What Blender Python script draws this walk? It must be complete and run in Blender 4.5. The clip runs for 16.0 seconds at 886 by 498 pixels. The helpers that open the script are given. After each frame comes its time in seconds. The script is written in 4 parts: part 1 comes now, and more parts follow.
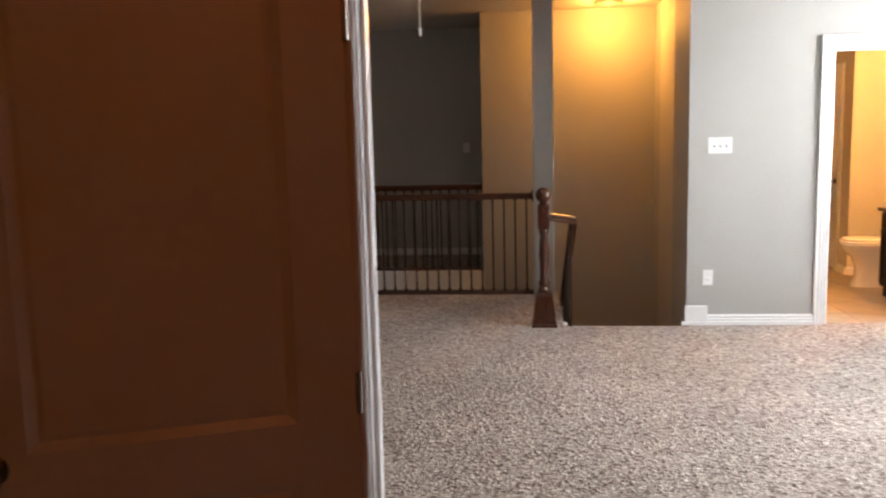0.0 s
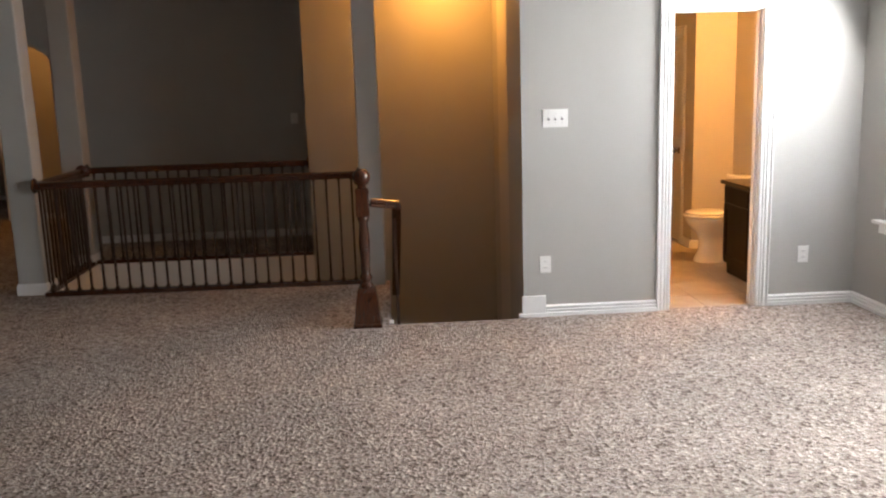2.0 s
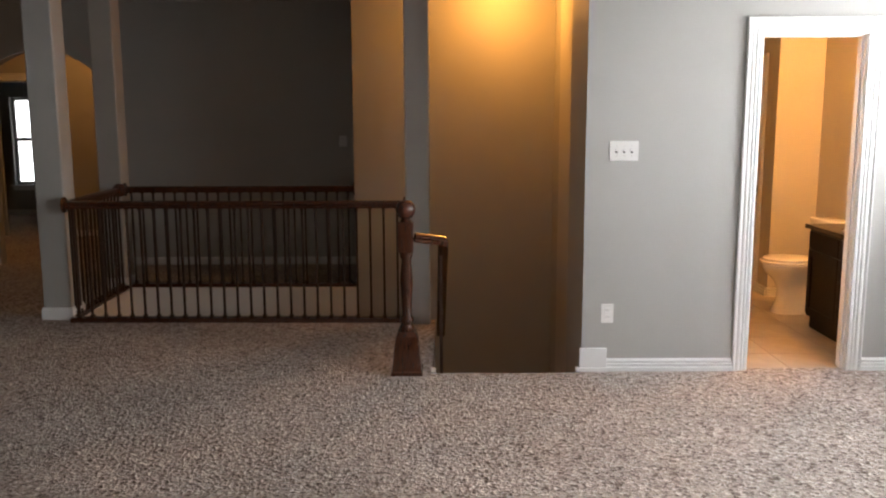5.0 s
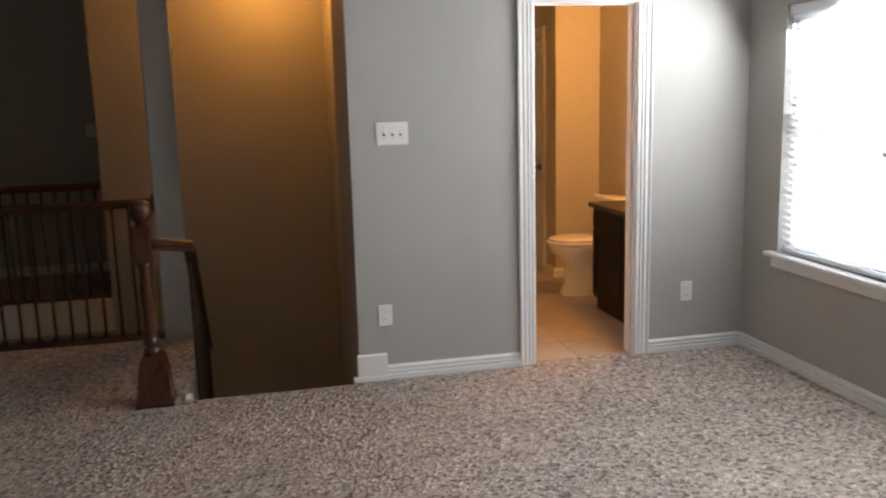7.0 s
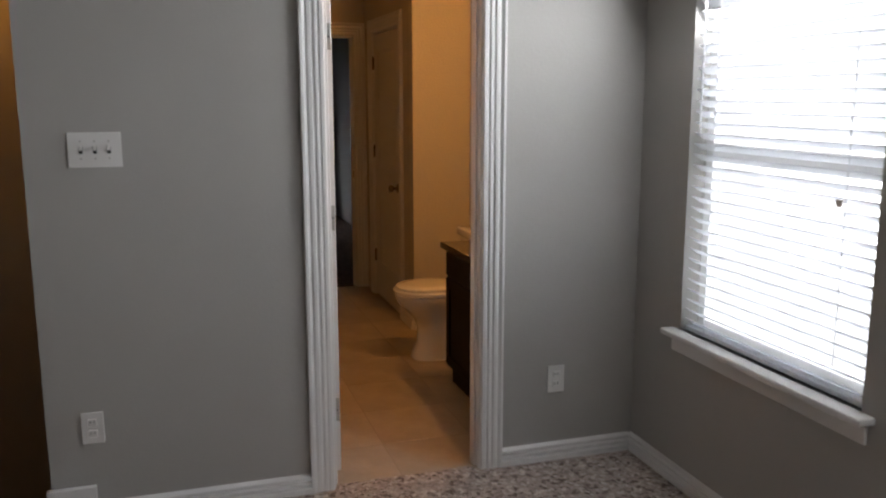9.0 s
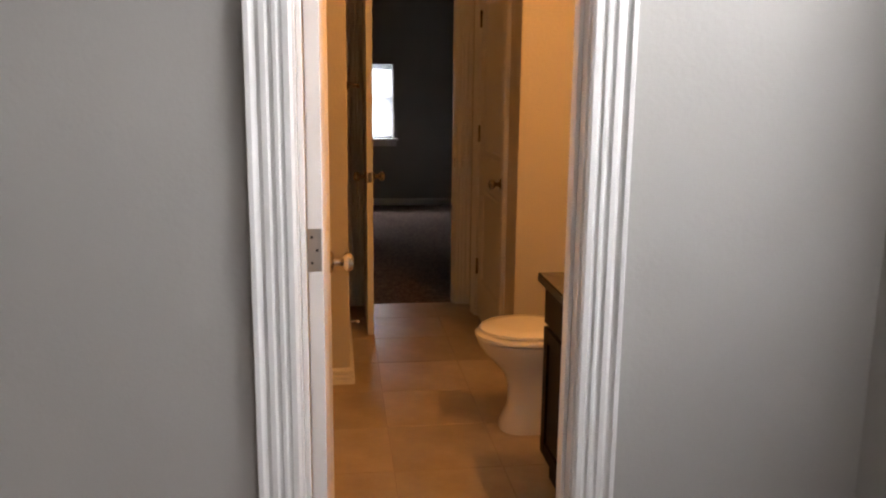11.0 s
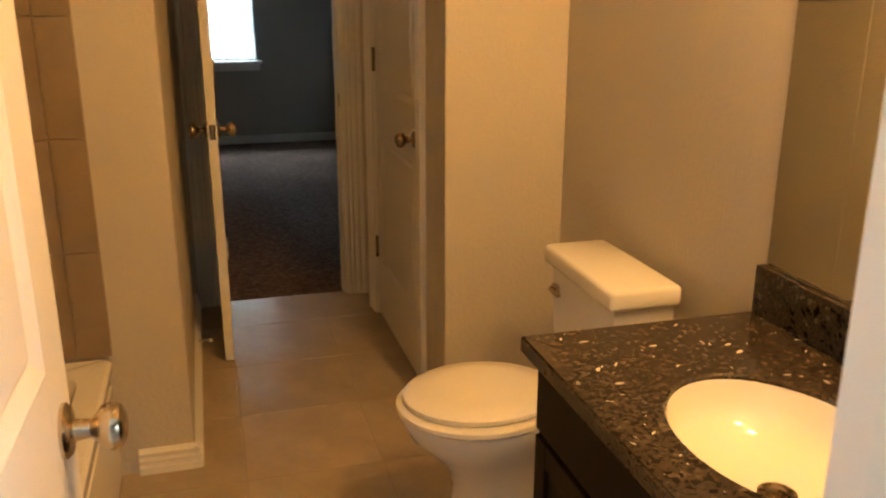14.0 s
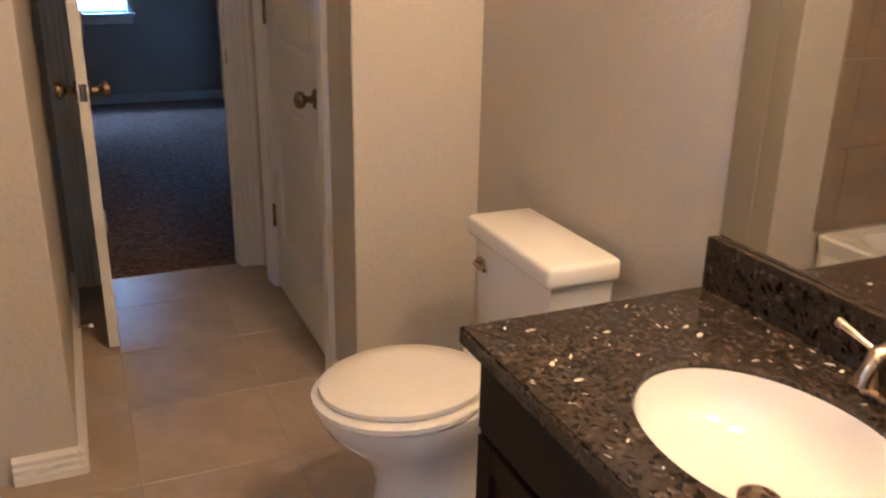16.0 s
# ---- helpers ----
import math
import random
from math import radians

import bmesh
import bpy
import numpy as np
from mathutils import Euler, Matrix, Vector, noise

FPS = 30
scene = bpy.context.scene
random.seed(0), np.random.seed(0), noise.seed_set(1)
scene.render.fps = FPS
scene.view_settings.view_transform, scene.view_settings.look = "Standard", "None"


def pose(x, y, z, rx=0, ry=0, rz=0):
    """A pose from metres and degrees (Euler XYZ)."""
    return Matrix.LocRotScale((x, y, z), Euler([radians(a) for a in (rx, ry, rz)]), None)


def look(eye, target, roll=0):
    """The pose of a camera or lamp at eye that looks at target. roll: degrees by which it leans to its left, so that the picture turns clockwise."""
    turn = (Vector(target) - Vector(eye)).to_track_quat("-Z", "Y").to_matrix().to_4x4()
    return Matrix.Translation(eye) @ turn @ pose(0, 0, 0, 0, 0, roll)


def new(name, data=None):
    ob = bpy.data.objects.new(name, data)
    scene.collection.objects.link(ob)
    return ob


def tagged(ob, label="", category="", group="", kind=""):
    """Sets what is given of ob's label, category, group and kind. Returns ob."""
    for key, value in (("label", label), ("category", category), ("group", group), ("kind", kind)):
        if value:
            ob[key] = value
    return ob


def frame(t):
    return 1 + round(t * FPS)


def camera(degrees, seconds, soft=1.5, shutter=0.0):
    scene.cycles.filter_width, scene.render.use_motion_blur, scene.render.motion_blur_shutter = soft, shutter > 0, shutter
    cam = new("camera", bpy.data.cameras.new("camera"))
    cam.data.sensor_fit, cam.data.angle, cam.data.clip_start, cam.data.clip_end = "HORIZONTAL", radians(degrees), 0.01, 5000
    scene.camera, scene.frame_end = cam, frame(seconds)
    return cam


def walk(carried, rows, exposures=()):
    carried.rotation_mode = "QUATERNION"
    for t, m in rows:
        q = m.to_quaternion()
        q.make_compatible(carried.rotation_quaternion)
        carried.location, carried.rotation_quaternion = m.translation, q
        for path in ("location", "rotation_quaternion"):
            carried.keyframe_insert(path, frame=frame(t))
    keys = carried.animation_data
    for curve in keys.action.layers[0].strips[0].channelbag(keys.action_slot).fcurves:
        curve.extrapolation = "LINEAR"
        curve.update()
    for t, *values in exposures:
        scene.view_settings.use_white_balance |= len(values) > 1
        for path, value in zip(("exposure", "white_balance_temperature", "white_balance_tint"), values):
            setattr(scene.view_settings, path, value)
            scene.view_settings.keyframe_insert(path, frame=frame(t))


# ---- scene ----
cam = camera(55.0, 16.0, soft=2.1, shutter=0.35)
PATH = [
    (0, (0.151, -0.648, 1.539), (-0.037, 1.324, 1.265), -1.4),
    (0.5, (0.246, -0.444, 1.585), (0.206, 1.53, 1.267), -1.2),
    (1, (0.337, -0.186, 1.624), (0.363, 1.787, 1.297), -2.3),
    (1.5, (0.421, 0.025, 1.632), (0.475, 1.996, 1.294), -1.8),
    (2, (0.502, 0.209, 1.603), (0.62, 2.171, 1.233), -1.8),
    (2.5, (0.532, 0.468, 1.642), (0.706, 2.431, 1.303), -1.3),
    (3, (0.545, 0.643, 1.656), (0.764, 2.595, 1.279), -0.7),
    (3.5, (0.513, 0.682, 1.627), (0.536, 2.655, 1.3), 0.1),
    (3.7, (0.501, 0.7, 1.604), (0.469, 2.675, 1.294), 0.1),
    (5.8, (0.638, 0.873, 1.606), (0.722, 2.845, 1.288), -1.2),
    (6, (0.667, 0.908, 1.607), (0.813, 2.873, 1.264), -0.9),
    (6.5, (0.744, 1.076, 1.581), (1.031, 3.02, 1.209), -0.7),
    (7, (0.862, 1.392, 1.591), (1.298, 3.31, 1.231), -1.5),
    (7.5, (1.041, 1.713, 1.576), (1.568, 3.61, 1.228), -1.5),
    (8, (1.394, 2.039, 1.609), (1.994, 3.909, 1.231), -1.2),
    (8.2, (1.522, 2.179, 1.612), (2.162, 4.039, 1.25), -1.4),
    (10.3, (2.292, 3.759, 1.476), (2.784, 5.665, 1.122), 2.6),
    (10.5, (2.356, 3.884, 1.493), (2.803, 5.799, 1.128), 0.4),
    (11, (2.538, 4.204, 1.482), (2.786, 6.147, 1.083), 0.6),
    (11.5, (2.611, 4.477, 1.456), (2.811, 6.414, 1.0), 1.1),
    (12, (2.63, 4.853, 1.455), (2.907, 6.778, 0.987), 1.5),
    (12.5, (2.671, 5.065, 1.446), (2.926, 6.992, 0.972), 2.1),
    (13, (2.732, 5.334, 1.45), (2.949, 7.26, 0.958), 1.3),
    (13.5, (2.744, 5.51, 1.432), (3.057, 7.41, 0.891), 0.8),
    (14, (2.706, 5.718, 1.432), (3.22, 7.559, 0.844), 0.1),
    (14.5, (2.68, 5.801, 1.427), (3.332, 7.583, 0.794), -0.2),
    (15, (2.674, 5.837, 1.419), (3.45, 7.556, 0.755), -0.9),
    (15.5, (2.684, 5.859, 1.399), (3.492, 7.552, 0.703), -0.5),
    (16, (2.706, 5.947, 1.404), (3.456, 7.672, 0.724), 1.1),
]
# seconds, stops, kelvin, tint
EXPOSURES = [
    (0, 0.6, 6700, 12), (2.0, 0.25, 6700, 12), (3.5, 0.05, 6700, 12), (6.0, 0.05, 6700, 12), (6.5, 0.0, 6700, 12),
    (7.0, -0.6, 6700, 12), (7.5, -1.1, 6600, 12), (8.2, -1.4, 6600, 12), (10.3, -2.0, 6800, 16), (10.6, -1.8, 6800, 16),
    (11.0, -1.0, 6900, 17), (11.5, -1.0, 6900, 16), (12.0, -0.9, 6900, 15), (13.0, -1.0, 6900, 15), (13.5, -0.95, 6700, 11),
    (14.0, -0.3, 5900, -5), (14.5, -0.2, 4900, 0), (15.0, -0.02, 4100, 2), (16.0, -0.02, 3850, 3),
]
walk(cam, [(t, look(e, g, r)) for t, e, g, r in PATH], EXPOSURES)

# ---- light ----
world = bpy.data.worlds.new("world")
scene.world = world
world.use_nodes = True
wn = world.node_tree
sky = wn.nodes.new("ShaderNodeTexSky")
sky.sky_type, sky.sun_disc = "NISHITA", False
sky.sun_elevation, sky.sun_rotation = radians(35), radians(90)
wn.links.new(sky.outputs[0], wn.nodes["Background"].inputs[0])
wn.nodes["Background"].inputs[1].default_value = 0.08


def area(name, at, target, w, h, power, colour, spread=180):
    d = bpy.data.lights.new(name, "AREA")
    d.shape, d.size, d.size_y, d.energy, d.color = "RECTANGLE", w, h, power, colour
    d.spread = radians(spread)
    ob = new(name, d)
    ob.matrix_world = look(at, target)
    return ob


def bulb(name, at, power, colour, radius=0.06):
    d = bpy.data.lights.new(name, "POINT")
    d.energy, d.color, d.shadow_soft_size = power, colour, radius
    ob = new(name, d)
    ob.location = at
    return ob


DAY = (0.93, 0.97, 1.0)
WARM = (1.0, 0.44, 0.11)
# daylight behind the blinds of the two seen windows, and in the far hall door
area("window_daylight", (4.10, 5.175, 1.5), (2.9, 5.0, 0.8), 1.0, 1.6, 225, DAY)
area("bedroom_daylight", (2.80, 14.3, 1.2), (2.80, 13.0, 1.1), 0.95, 0.95, 260, (0.86, 0.93, 1.0))
# fill lamp that brightens the near carpet, behind an added, unseen window
area("loft_carpet_fill", (4.10, 3.3, 1.5), (2.6, 3.25, 0.1), 1.1, 1.5, 230, DAY, 140)
# lamps of the house
bulb("stair_lamp", (1.02, 8.15, 2.64), 36, (1.0, 0.42, 0.08), 0.08)
bulb("vanity_bulb", (3.63, 6.40, 2.16), 62, WARM, 0.05)
bulb("vanity_bulb", (3.63, 6.85, 2.16), 62, WARM, 0.05)
bulb("hall_lamp", (-4.0, 11.2, 2.55), 14, WARM, 0.08)
bulb("media_lamp", (0.6, -1.2, 2.6), 11, (1.0, 0.27, 0.045), 0.1)


# ---- materials ----
def mat(name, colour, rough=0.6, metal=0.0, spec=0.5, coat=0.0):
    m = bpy.data.materials.new(name)
    m.use_nodes = True
    b = m.node_tree.nodes["Principled BSDF"]
    b.inputs["Base Color"].default_value = (*colour, 1)
    b.inputs["Roughness"].default_value = rough
    b.inputs["Metallic"].default_value = metal
    b.inputs["Specular IOR Level"].default_value = spec
    b.inputs["Coat Weight"].default_value = coat
    return m


def noise_node(m, scale, detail=4, rough=0.6, stretch=None):
    n = m.node_tree.nodes
    tc = n.new("ShaderNodeTexCoord")
    t = n.new("ShaderNodeTexNoise")
    t.inputs["Scale"].default_value, t.inputs["Detail"].default_value, t.inputs["Roughness"].default_value = scale, detail, rough
    src = tc.outputs["Object"]
    if stretch:
        mp = n.new("ShaderNodeMapping")
        mp.inputs["Scale"].default_value = stretch
        m.node_tree.links.new(src, mp.inputs[0])
        src = mp.outputs[0]
    m.node_tree.links.new(src, t.inputs["Vector"])
    return t


def ramp(m, src, stops, kind="LINEAR"):
    r = m.node_tree.nodes.new("ShaderNodeValToRGB")
    r.color_ramp.interpolation = kind
    el = r.color_ramp.elements
    el[0].position, el[0].color = stops[0][0], (*stops[0][1], 1)
    el[1].position, el[1].color = stops[1][0], (*stops[1][1], 1)
    for p, c in stops[2:]:
        e = el.new(p)
        e.color = (*c, 1)
    m.node_tree.links.new(src, r.inputs[0])
    return r.outputs[0]


def mix(m, fac, a, b, mode="MIX"):
    n = m.node_tree.nodes.new("ShaderNodeMix")
    n.data_type, n.blend_type = "RGBA", mode
    for sock, v in ((n.inputs[0], fac), (n.inputs[6], a), (n.inputs[7], b)):
        if isinstance(v, (int, float)):
            sock.default_value = v
        elif isinstance(v, tuple):
            sock.default_value = (*v, 1)
        else:
            m.node_tree.links.new(v, sock)
    return n.outputs[2]


def finish(m, colour=None, height=None, strength=0.3, dist=0.002, rough=None):
    b = m.node_tree.nodes["Principled BSDF"]
    if colour is not None:
        m.node_tree.links.new(colour, b.inputs["Base Color"])
    if rough is not None:
        m.node_tree.links.new(rough, b.inputs["Roughness"])
    if height is not None:
        bp = m.node_tree.nodes.new("ShaderNodeBump")
        bp.inputs["Strength"].default_value, bp.inputs["Distance"].default_value = strength, dist
        m.node_tree.links.new(height, bp.inputs["Height"])
        m.node_tree.links.new(bp.outputs[0], b.inputs["Normal"])
    return m


def paint(name, colour, rough=0.55, texture=0.5, patch=0.05):
    m = mat(name, colour, rough, spec=0.35)
    big = noise_node(m, 1.6, 3)
    c = mix(m, big.outputs[0], tuple(v * (1 - patch) for v in colour), tuple(min(1, v * (1 + patch)) for v in colour))
    fine = noise_node(m, 70, 3, 0.55)
    return finish(m, c, fine.outputs[0], texture, 0.004)


def carpet(name, dark, mid, light):
    m = mat(name, mid, 0.95, spec=0.1)
    v = m.node_tree.nodes.new("ShaderNodeTexVoronoi")
    v.inputs["Scale"].default_value, v.inputs["Randomness"].default_value = 62, 1.0
    tc = m.node_tree.nodes.new("ShaderNodeTexCoord")
    warp = noise_node(m, 40, 2)
    add = m.node_tree.nodes.new("ShaderNodeVectorMath")
    add.operation = "MULTIPLY_ADD"
    add.inputs[1].default_value = (0.03, 0.03, 0.03)
    m.node_tree.links.new(warp.outputs[1], add.inputs[0])
    m.node_tree.links.new(tc.outputs["Object"], add.inputs[2])
    m.node_tree.links.new(add.outputs[0], v.inputs["Vector"])
    sep = m.node_tree.nodes.new("ShaderNodeSeparateColor")
    m.node_tree.links.new(v.outputs["Color"], sep.inputs[0])
    tuft = ramp(m, sep.outputs[0], [(0.0, dark), (1.0, light), (0.10, dark), (0.30, mid), (0.7, mid)])
    mid_n = noise_node(m, 30, 4, 0.7)
    tone = ramp(m, mid_n.outputs[0], [(0.35, (0.72, 0.72, 0.72)), (0.65, (1.18, 1.18, 1.18))])
    c = mix(m, 1.0, tuft, tone, "MULTIPLY")
    big = noise_node(m, 1.3, 3)
    wear = ramp(m, big.outputs[0], [(0.3, (0.86, 0.86, 0.86)), (0.7, (1.08, 1.08, 1.08))])
    c = mix(m, 1.0, c, wear, "MULTIPLY")
    h = mix(m, 0.5, v.outputs["Distance"], mid_n.outputs[0])
    return finish(m, c, h, 1.0, 0.02)


def wood(name, dark, light, rough=0.3, stretch=(18, 18, 1.6), coat=0.3, spec=0.5):
    m = mat(name, light, rough, coat=coat, spec=spec)
    n = noise_node(m, 5, 6, 0.65, stretch)
    c = ramp(m, n.outputs[0], [(0.3, dark), (0.75, light)])
    return finish(m, c, n.outputs[0], 0.12, 0.001)


M_WALL = paint("greige_wall_paint", (0.42, 0.412, 0.39), 0.6, 0.18)
# invented dark brown for unseen surfaces, keeps bounce on the double-door leaf dim
M_MEDIA = paint("bounce_dimming_brown", (0.13, 0.075, 0.05), 0.7, 0.2)
M_BATHWALL = paint("bath_wall_paint", (0.53, 0.50, 0.455), 0.5, 0.6)
M_CEIL = paint("ceiling_paint", (0.55, 0.54, 0.52), 0.8, 0.9)
M_TRIM = paint("white_trim_enamel", (0.80, 0.80, 0.79), 0.3, 0.05, 0.02)
M_DOOR = paint("white_door_enamel", (0.76, 0.755, 0.74), 0.35, 0.12, 0.03)
M_CARPET = carpet("speckled_beige_carpet", (0.19, 0.15, 0.13), (0.44, 0.37, 0.33), (0.66, 0.60, 0.55))
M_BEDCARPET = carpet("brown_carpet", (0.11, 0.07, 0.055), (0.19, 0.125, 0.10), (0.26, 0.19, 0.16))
M_RAIL = wood("dark_cherry_wood", (0.022, 0.006, 0.003), (0.10, 0.030, 0.012), 0.22)
M_ESPRESSO = wood("espresso_cabinet_wood", (0.006, 0.0035, 0.003), (0.014, 0.008, 0.006), 0.5, coat=0.0, spec=0.12)
M_IRON = paint("dark_brown_baluster_paint", (0.035, 0.018, 0.011), 0.4, 0.1)
M_PORC = mat("white_porcelain", (0.86, 0.85, 0.83), 0.08, coat=0.6)
M_SEAT = mat("cream_white_seat_plastic", (0.84, 0.82, 0.78), 0.16, coat=0.3)
M_PLATE = mat("white_wall_plate_plastic", (0.80, 0.80, 0.78), 0.3)
M_SLOT = mat("dark_slot", (0.03, 0.03, 0.03), 0.6)
M_MIRROR = mat("mirror_silver", (0.90, 0.92, 0.90), 0.0, 1.0)
M_BLIND = mat("white_blind_slat", (0.82, 0.83, 0.84), 0.45)
bt = M_BLIND.node_tree
tr_, mx_ = bt.nodes.new("ShaderNodeBsdfTranslucent"), bt.nodes.new("ShaderNodeMixShader")
tr_.inputs[0].default_value = (0.85, 0.87, 0.9, 1)
mx_.inputs[0].default_value = 0.45
bt.links.new(bt.nodes["Principled BSDF"].outputs[0], mx_.inputs[1])
bt.links.new(tr_.outputs[0], mx_.inputs[2])
bt.links.new(mx_.outputs[0], bt.nodes["Material Output"].inputs[0])
M_GLASS = mat("window_glass", (1, 1, 1), 0.0)
M_GLASS.node_tree.nodes["Principled BSDF"].inputs["Transmission Weight"].default_value = 1.0
M_TUB = mat("white_tub_acrylic", (0.84, 0.83, 0.80), 0.14, coat=0.4)
M_GROUT = paint("beige_grout", (0.40, 0.335, 0.26), 0.9, 0.3)


def metal(name, colour, rough):
    m = mat(name, colour, rough, 1.0)
    n = noise_node(m, 60, 3, 0.6, (1, 1, 0.15))
    r = ramp(m, n.outputs[0], [(0.3, (rough * 0.7,) * 3), (0.7, (rough * 1.3,) * 3)])
    return finish(m, rough=r)


M_NICKEL = metal("brushed_nickel", (0.54, 0.46, 0.35), 0.24)
M_BRASS = metal("antique_brass", (0.20, 0.155, 0.10), 0.28)
M_HINGE = metal("satin_hinge_steel", (0.46, 0.45, 0.42), 0.35)

M_TILE = mat("beige_floor_tile", (0.42, 0.35, 0.27), 0.32, spec=0.4)
oi = M_TILE.node_tree.nodes.new("ShaderNodeObjectInfo")
tn = noise_node(M_TILE, 5, 6, 0.65)
tc1 = ramp(M_TILE, tn.outputs[0], [(0.3, (0.35, 0.285, 0.21)), (0.7, (0.48, 0.405, 0.315))])
tc2 = ramp(M_TILE, oi.outputs["Random"], [(0.0, (0.90, 0.90, 0.90)), (1.0, (1.08, 1.07, 1.06))])
finish(M_TILE, mix(M_TILE, 1.0, tc1, tc2, "MULTIPLY"), tn.outputs[0], 0.1, 0.001)

M_SURROUND = mat("tan_shower_tile", (0.34, 0.27, 0.20), 0.3)
sn = noise_node(M_SURROUND, 4, 5, 0.6)
finish(M_SURROUND, ramp(M_SURROUND, sn.outputs[0], [(0.3, (0.20, 0.155, 0.11)), (0.7, (0.29, 0.23, 0.17))]), sn.outputs[0], 0.1, 0.001)

# polished brown stone with dark blotches and pale shell-like chips
M_GRANITE = mat("brown_granite", (0.05, 0.035, 0.025), 0.14, spec=0.28, coat=0.08)
gv = M_GRANITE.node_tree.nodes.new("ShaderNodeTexVoronoi")
gv.inputs["Scale"].default_value = 115
gtc = M_GRANITE.node_tree.nodes.new("ShaderNodeTexCoord")
gw = noise_node(M_GRANITE, 22, 3)
ga = M_GRANITE.node_tree.nodes.new("ShaderNodeVectorMath")
ga.operation = "MULTIPLY_ADD"
ga.inputs[1].default_value = (0.045, 0.045, 0.045)
M_GRANITE.node_tree.links.new(gw.outputs[1], ga.inputs[0])
M_GRANITE.node_tree.links.new(gtc.outputs["Object"], ga.inputs[2])
M_GRANITE.node_tree.links.new(ga.outputs[0], gv.inputs["Vector"])
gs = M_GRANITE.node_tree.nodes.new("ShaderNodeSeparateColor")
M_GRANITE.node_tree.links.new(gv.outputs["Color"], gs.inputs[0])
g1 = ramp(M_GRANITE, gs.outputs[0], [(0.0, (0.005, 0.004, 0.0035)), (0.985, (0.10, 0.08, 0.06)), (0.15, (0.008, 0.006, 0.005)), (0.21, (0.034, 0.027, 0.021)), (0.9, (0.050, 0.040, 0.031))])
gf = noise_node(M_GRANITE, 160, 3, 0.7)
g1 = mix(M_GRANITE, 1.0, g1, ramp(M_GRANITE, gf.outputs[0], [(0.3, (0.55, 0.55, 0.55)), (0.7, (1.4, 1.4, 1.4))]), "MULTIPLY")
finish(M_GRANITE, g1)
M_CHIP = mat("pale_stone_chip", (0.68, 0.64, 0.57), 0.15, coat=0.5)
M_SHADE = mat("frosted_lamp_glass", (0.9, 0.85, 0.75), 0.4)
sb = M_SHADE.node_tree.nodes["Principled BSDF"]
sb.inputs["Emission Color"].default_value, sb.inputs["Emission Strength"].default_value = (1.0, 0.6, 0.25, 1), 4.0
M_OUTSIDE = bpy.data.materials.new("overcast_outside")
M_OUTSIDE.use_nodes = True
ob_ = M_OUTSIDE.node_tree.nodes["Principled BSDF"]
ob_.inputs["Base Color"].default_value = (0.6, 0.65, 0.7, 1)
ob_.inputs["Emission Color"].default_value, ob_.inputs["Emission Strength"].default_value = (0.93, 0.97, 1.0, 1), 4.0


# ---- mesh helpers ----
def cube(bm, x0, y0, z0, x1, y1, z1, bevel=0.0, seg=2):
    r = bmesh.ops.create_cube(bm, size=1.0)
    bmesh.ops.scale(bm, vec=(abs(x1 - x0), abs(y1 - y0), abs(z1 - z0)), verts=r["verts"])
    bmesh.ops.translate(bm, vec=((x0 + x1) / 2, (y0 + y1) / 2, (z0 + z1) / 2), verts=r["verts"])
    if bevel:
        edges = list({e for v in r["verts"] for e in v.link_edges})
        bmesh.ops.bevel(bm, geom=edges, offset=bevel, segments=seg, profile=0.5, affect="EDGES")


def box(*a, **k):
    bm = bmesh.new()
    cube(bm, *a, **k)
    return bm


def link(name, bm, material, smooth=False):
    me = bpy.data.meshes.new(name)
    bm.normal_update()
    bm.to_mesh(me)
    bm.free()
    me.materials.append(material)
    if smooth:
        me.polygons.foreach_set("use_smooth", [True] * len(me.polygons))
        me.set_sharp_from_angle(angle=radians(40))
    return new(name, me)


def part(name, bm, material, parent, label="", smooth=False):
    """One mesh under a thing; the mesh is given in the thing's own coordinates."""
    ob = link(name, bm, material, smooth)
    ob.parent = parent
    if label:
        tagged(ob, label)
    return ob


def holder(name, m, label, category, group="", kind=""):
    ob = new(name)
    ob.empty_display_size = 0.1
    ob.matrix_world = m
    return tagged(ob, label, category, group, kind)


def structure(name, bm, material, label, category="wall"):
    return tagged(link(name, bm, material), label, category, kind="structure")


def boxes(rows, bevel=0.0):
    bm = bmesh.new()
    for r in rows:
        cube(bm, *r, bevel=bevel)
    return bm


def loft(rings, cap0=True, cap1=True):
    """A skin over rings of equally many points."""
    bm = bmesh.new()
    vs = [[bm.verts.new(p) for p in ring] for ring in rings]
    n = len(vs[0])
    for a, b in zip(vs, vs[1:]):
        for i in range(n):
            bm.faces.new((a[i], a[(i + 1) % n], b[(i + 1) % n], b[i]))
    if cap0:
        bm.faces.new(vs[0][::-1])
    if cap1:
        bm.faces.new(vs[-1])
    bmesh.ops.recalc_face_normals(bm, faces=bm.faces)
    return bm


def lathe(profile, n=20, axis="Z"):
    """A turned shape from (radius, height) pairs."""
    rings = [[(r * math.cos(2 * math.pi * i / n), r * math.sin(2 * math.pi * i / n), z) for i in range(n)] for r, z in profile]
    bm = loft(rings)
    if axis == "X":
        bmesh.ops.rotate(bm, matrix=Matrix.Rotation(radians(90), 3, "Y"), verts=bm.verts)
    if axis == "Y":
        bmesh.ops.rotate(bm, matrix=Matrix.Rotation(radians(-90), 3, "X"), verts=bm.verts)
    return bm


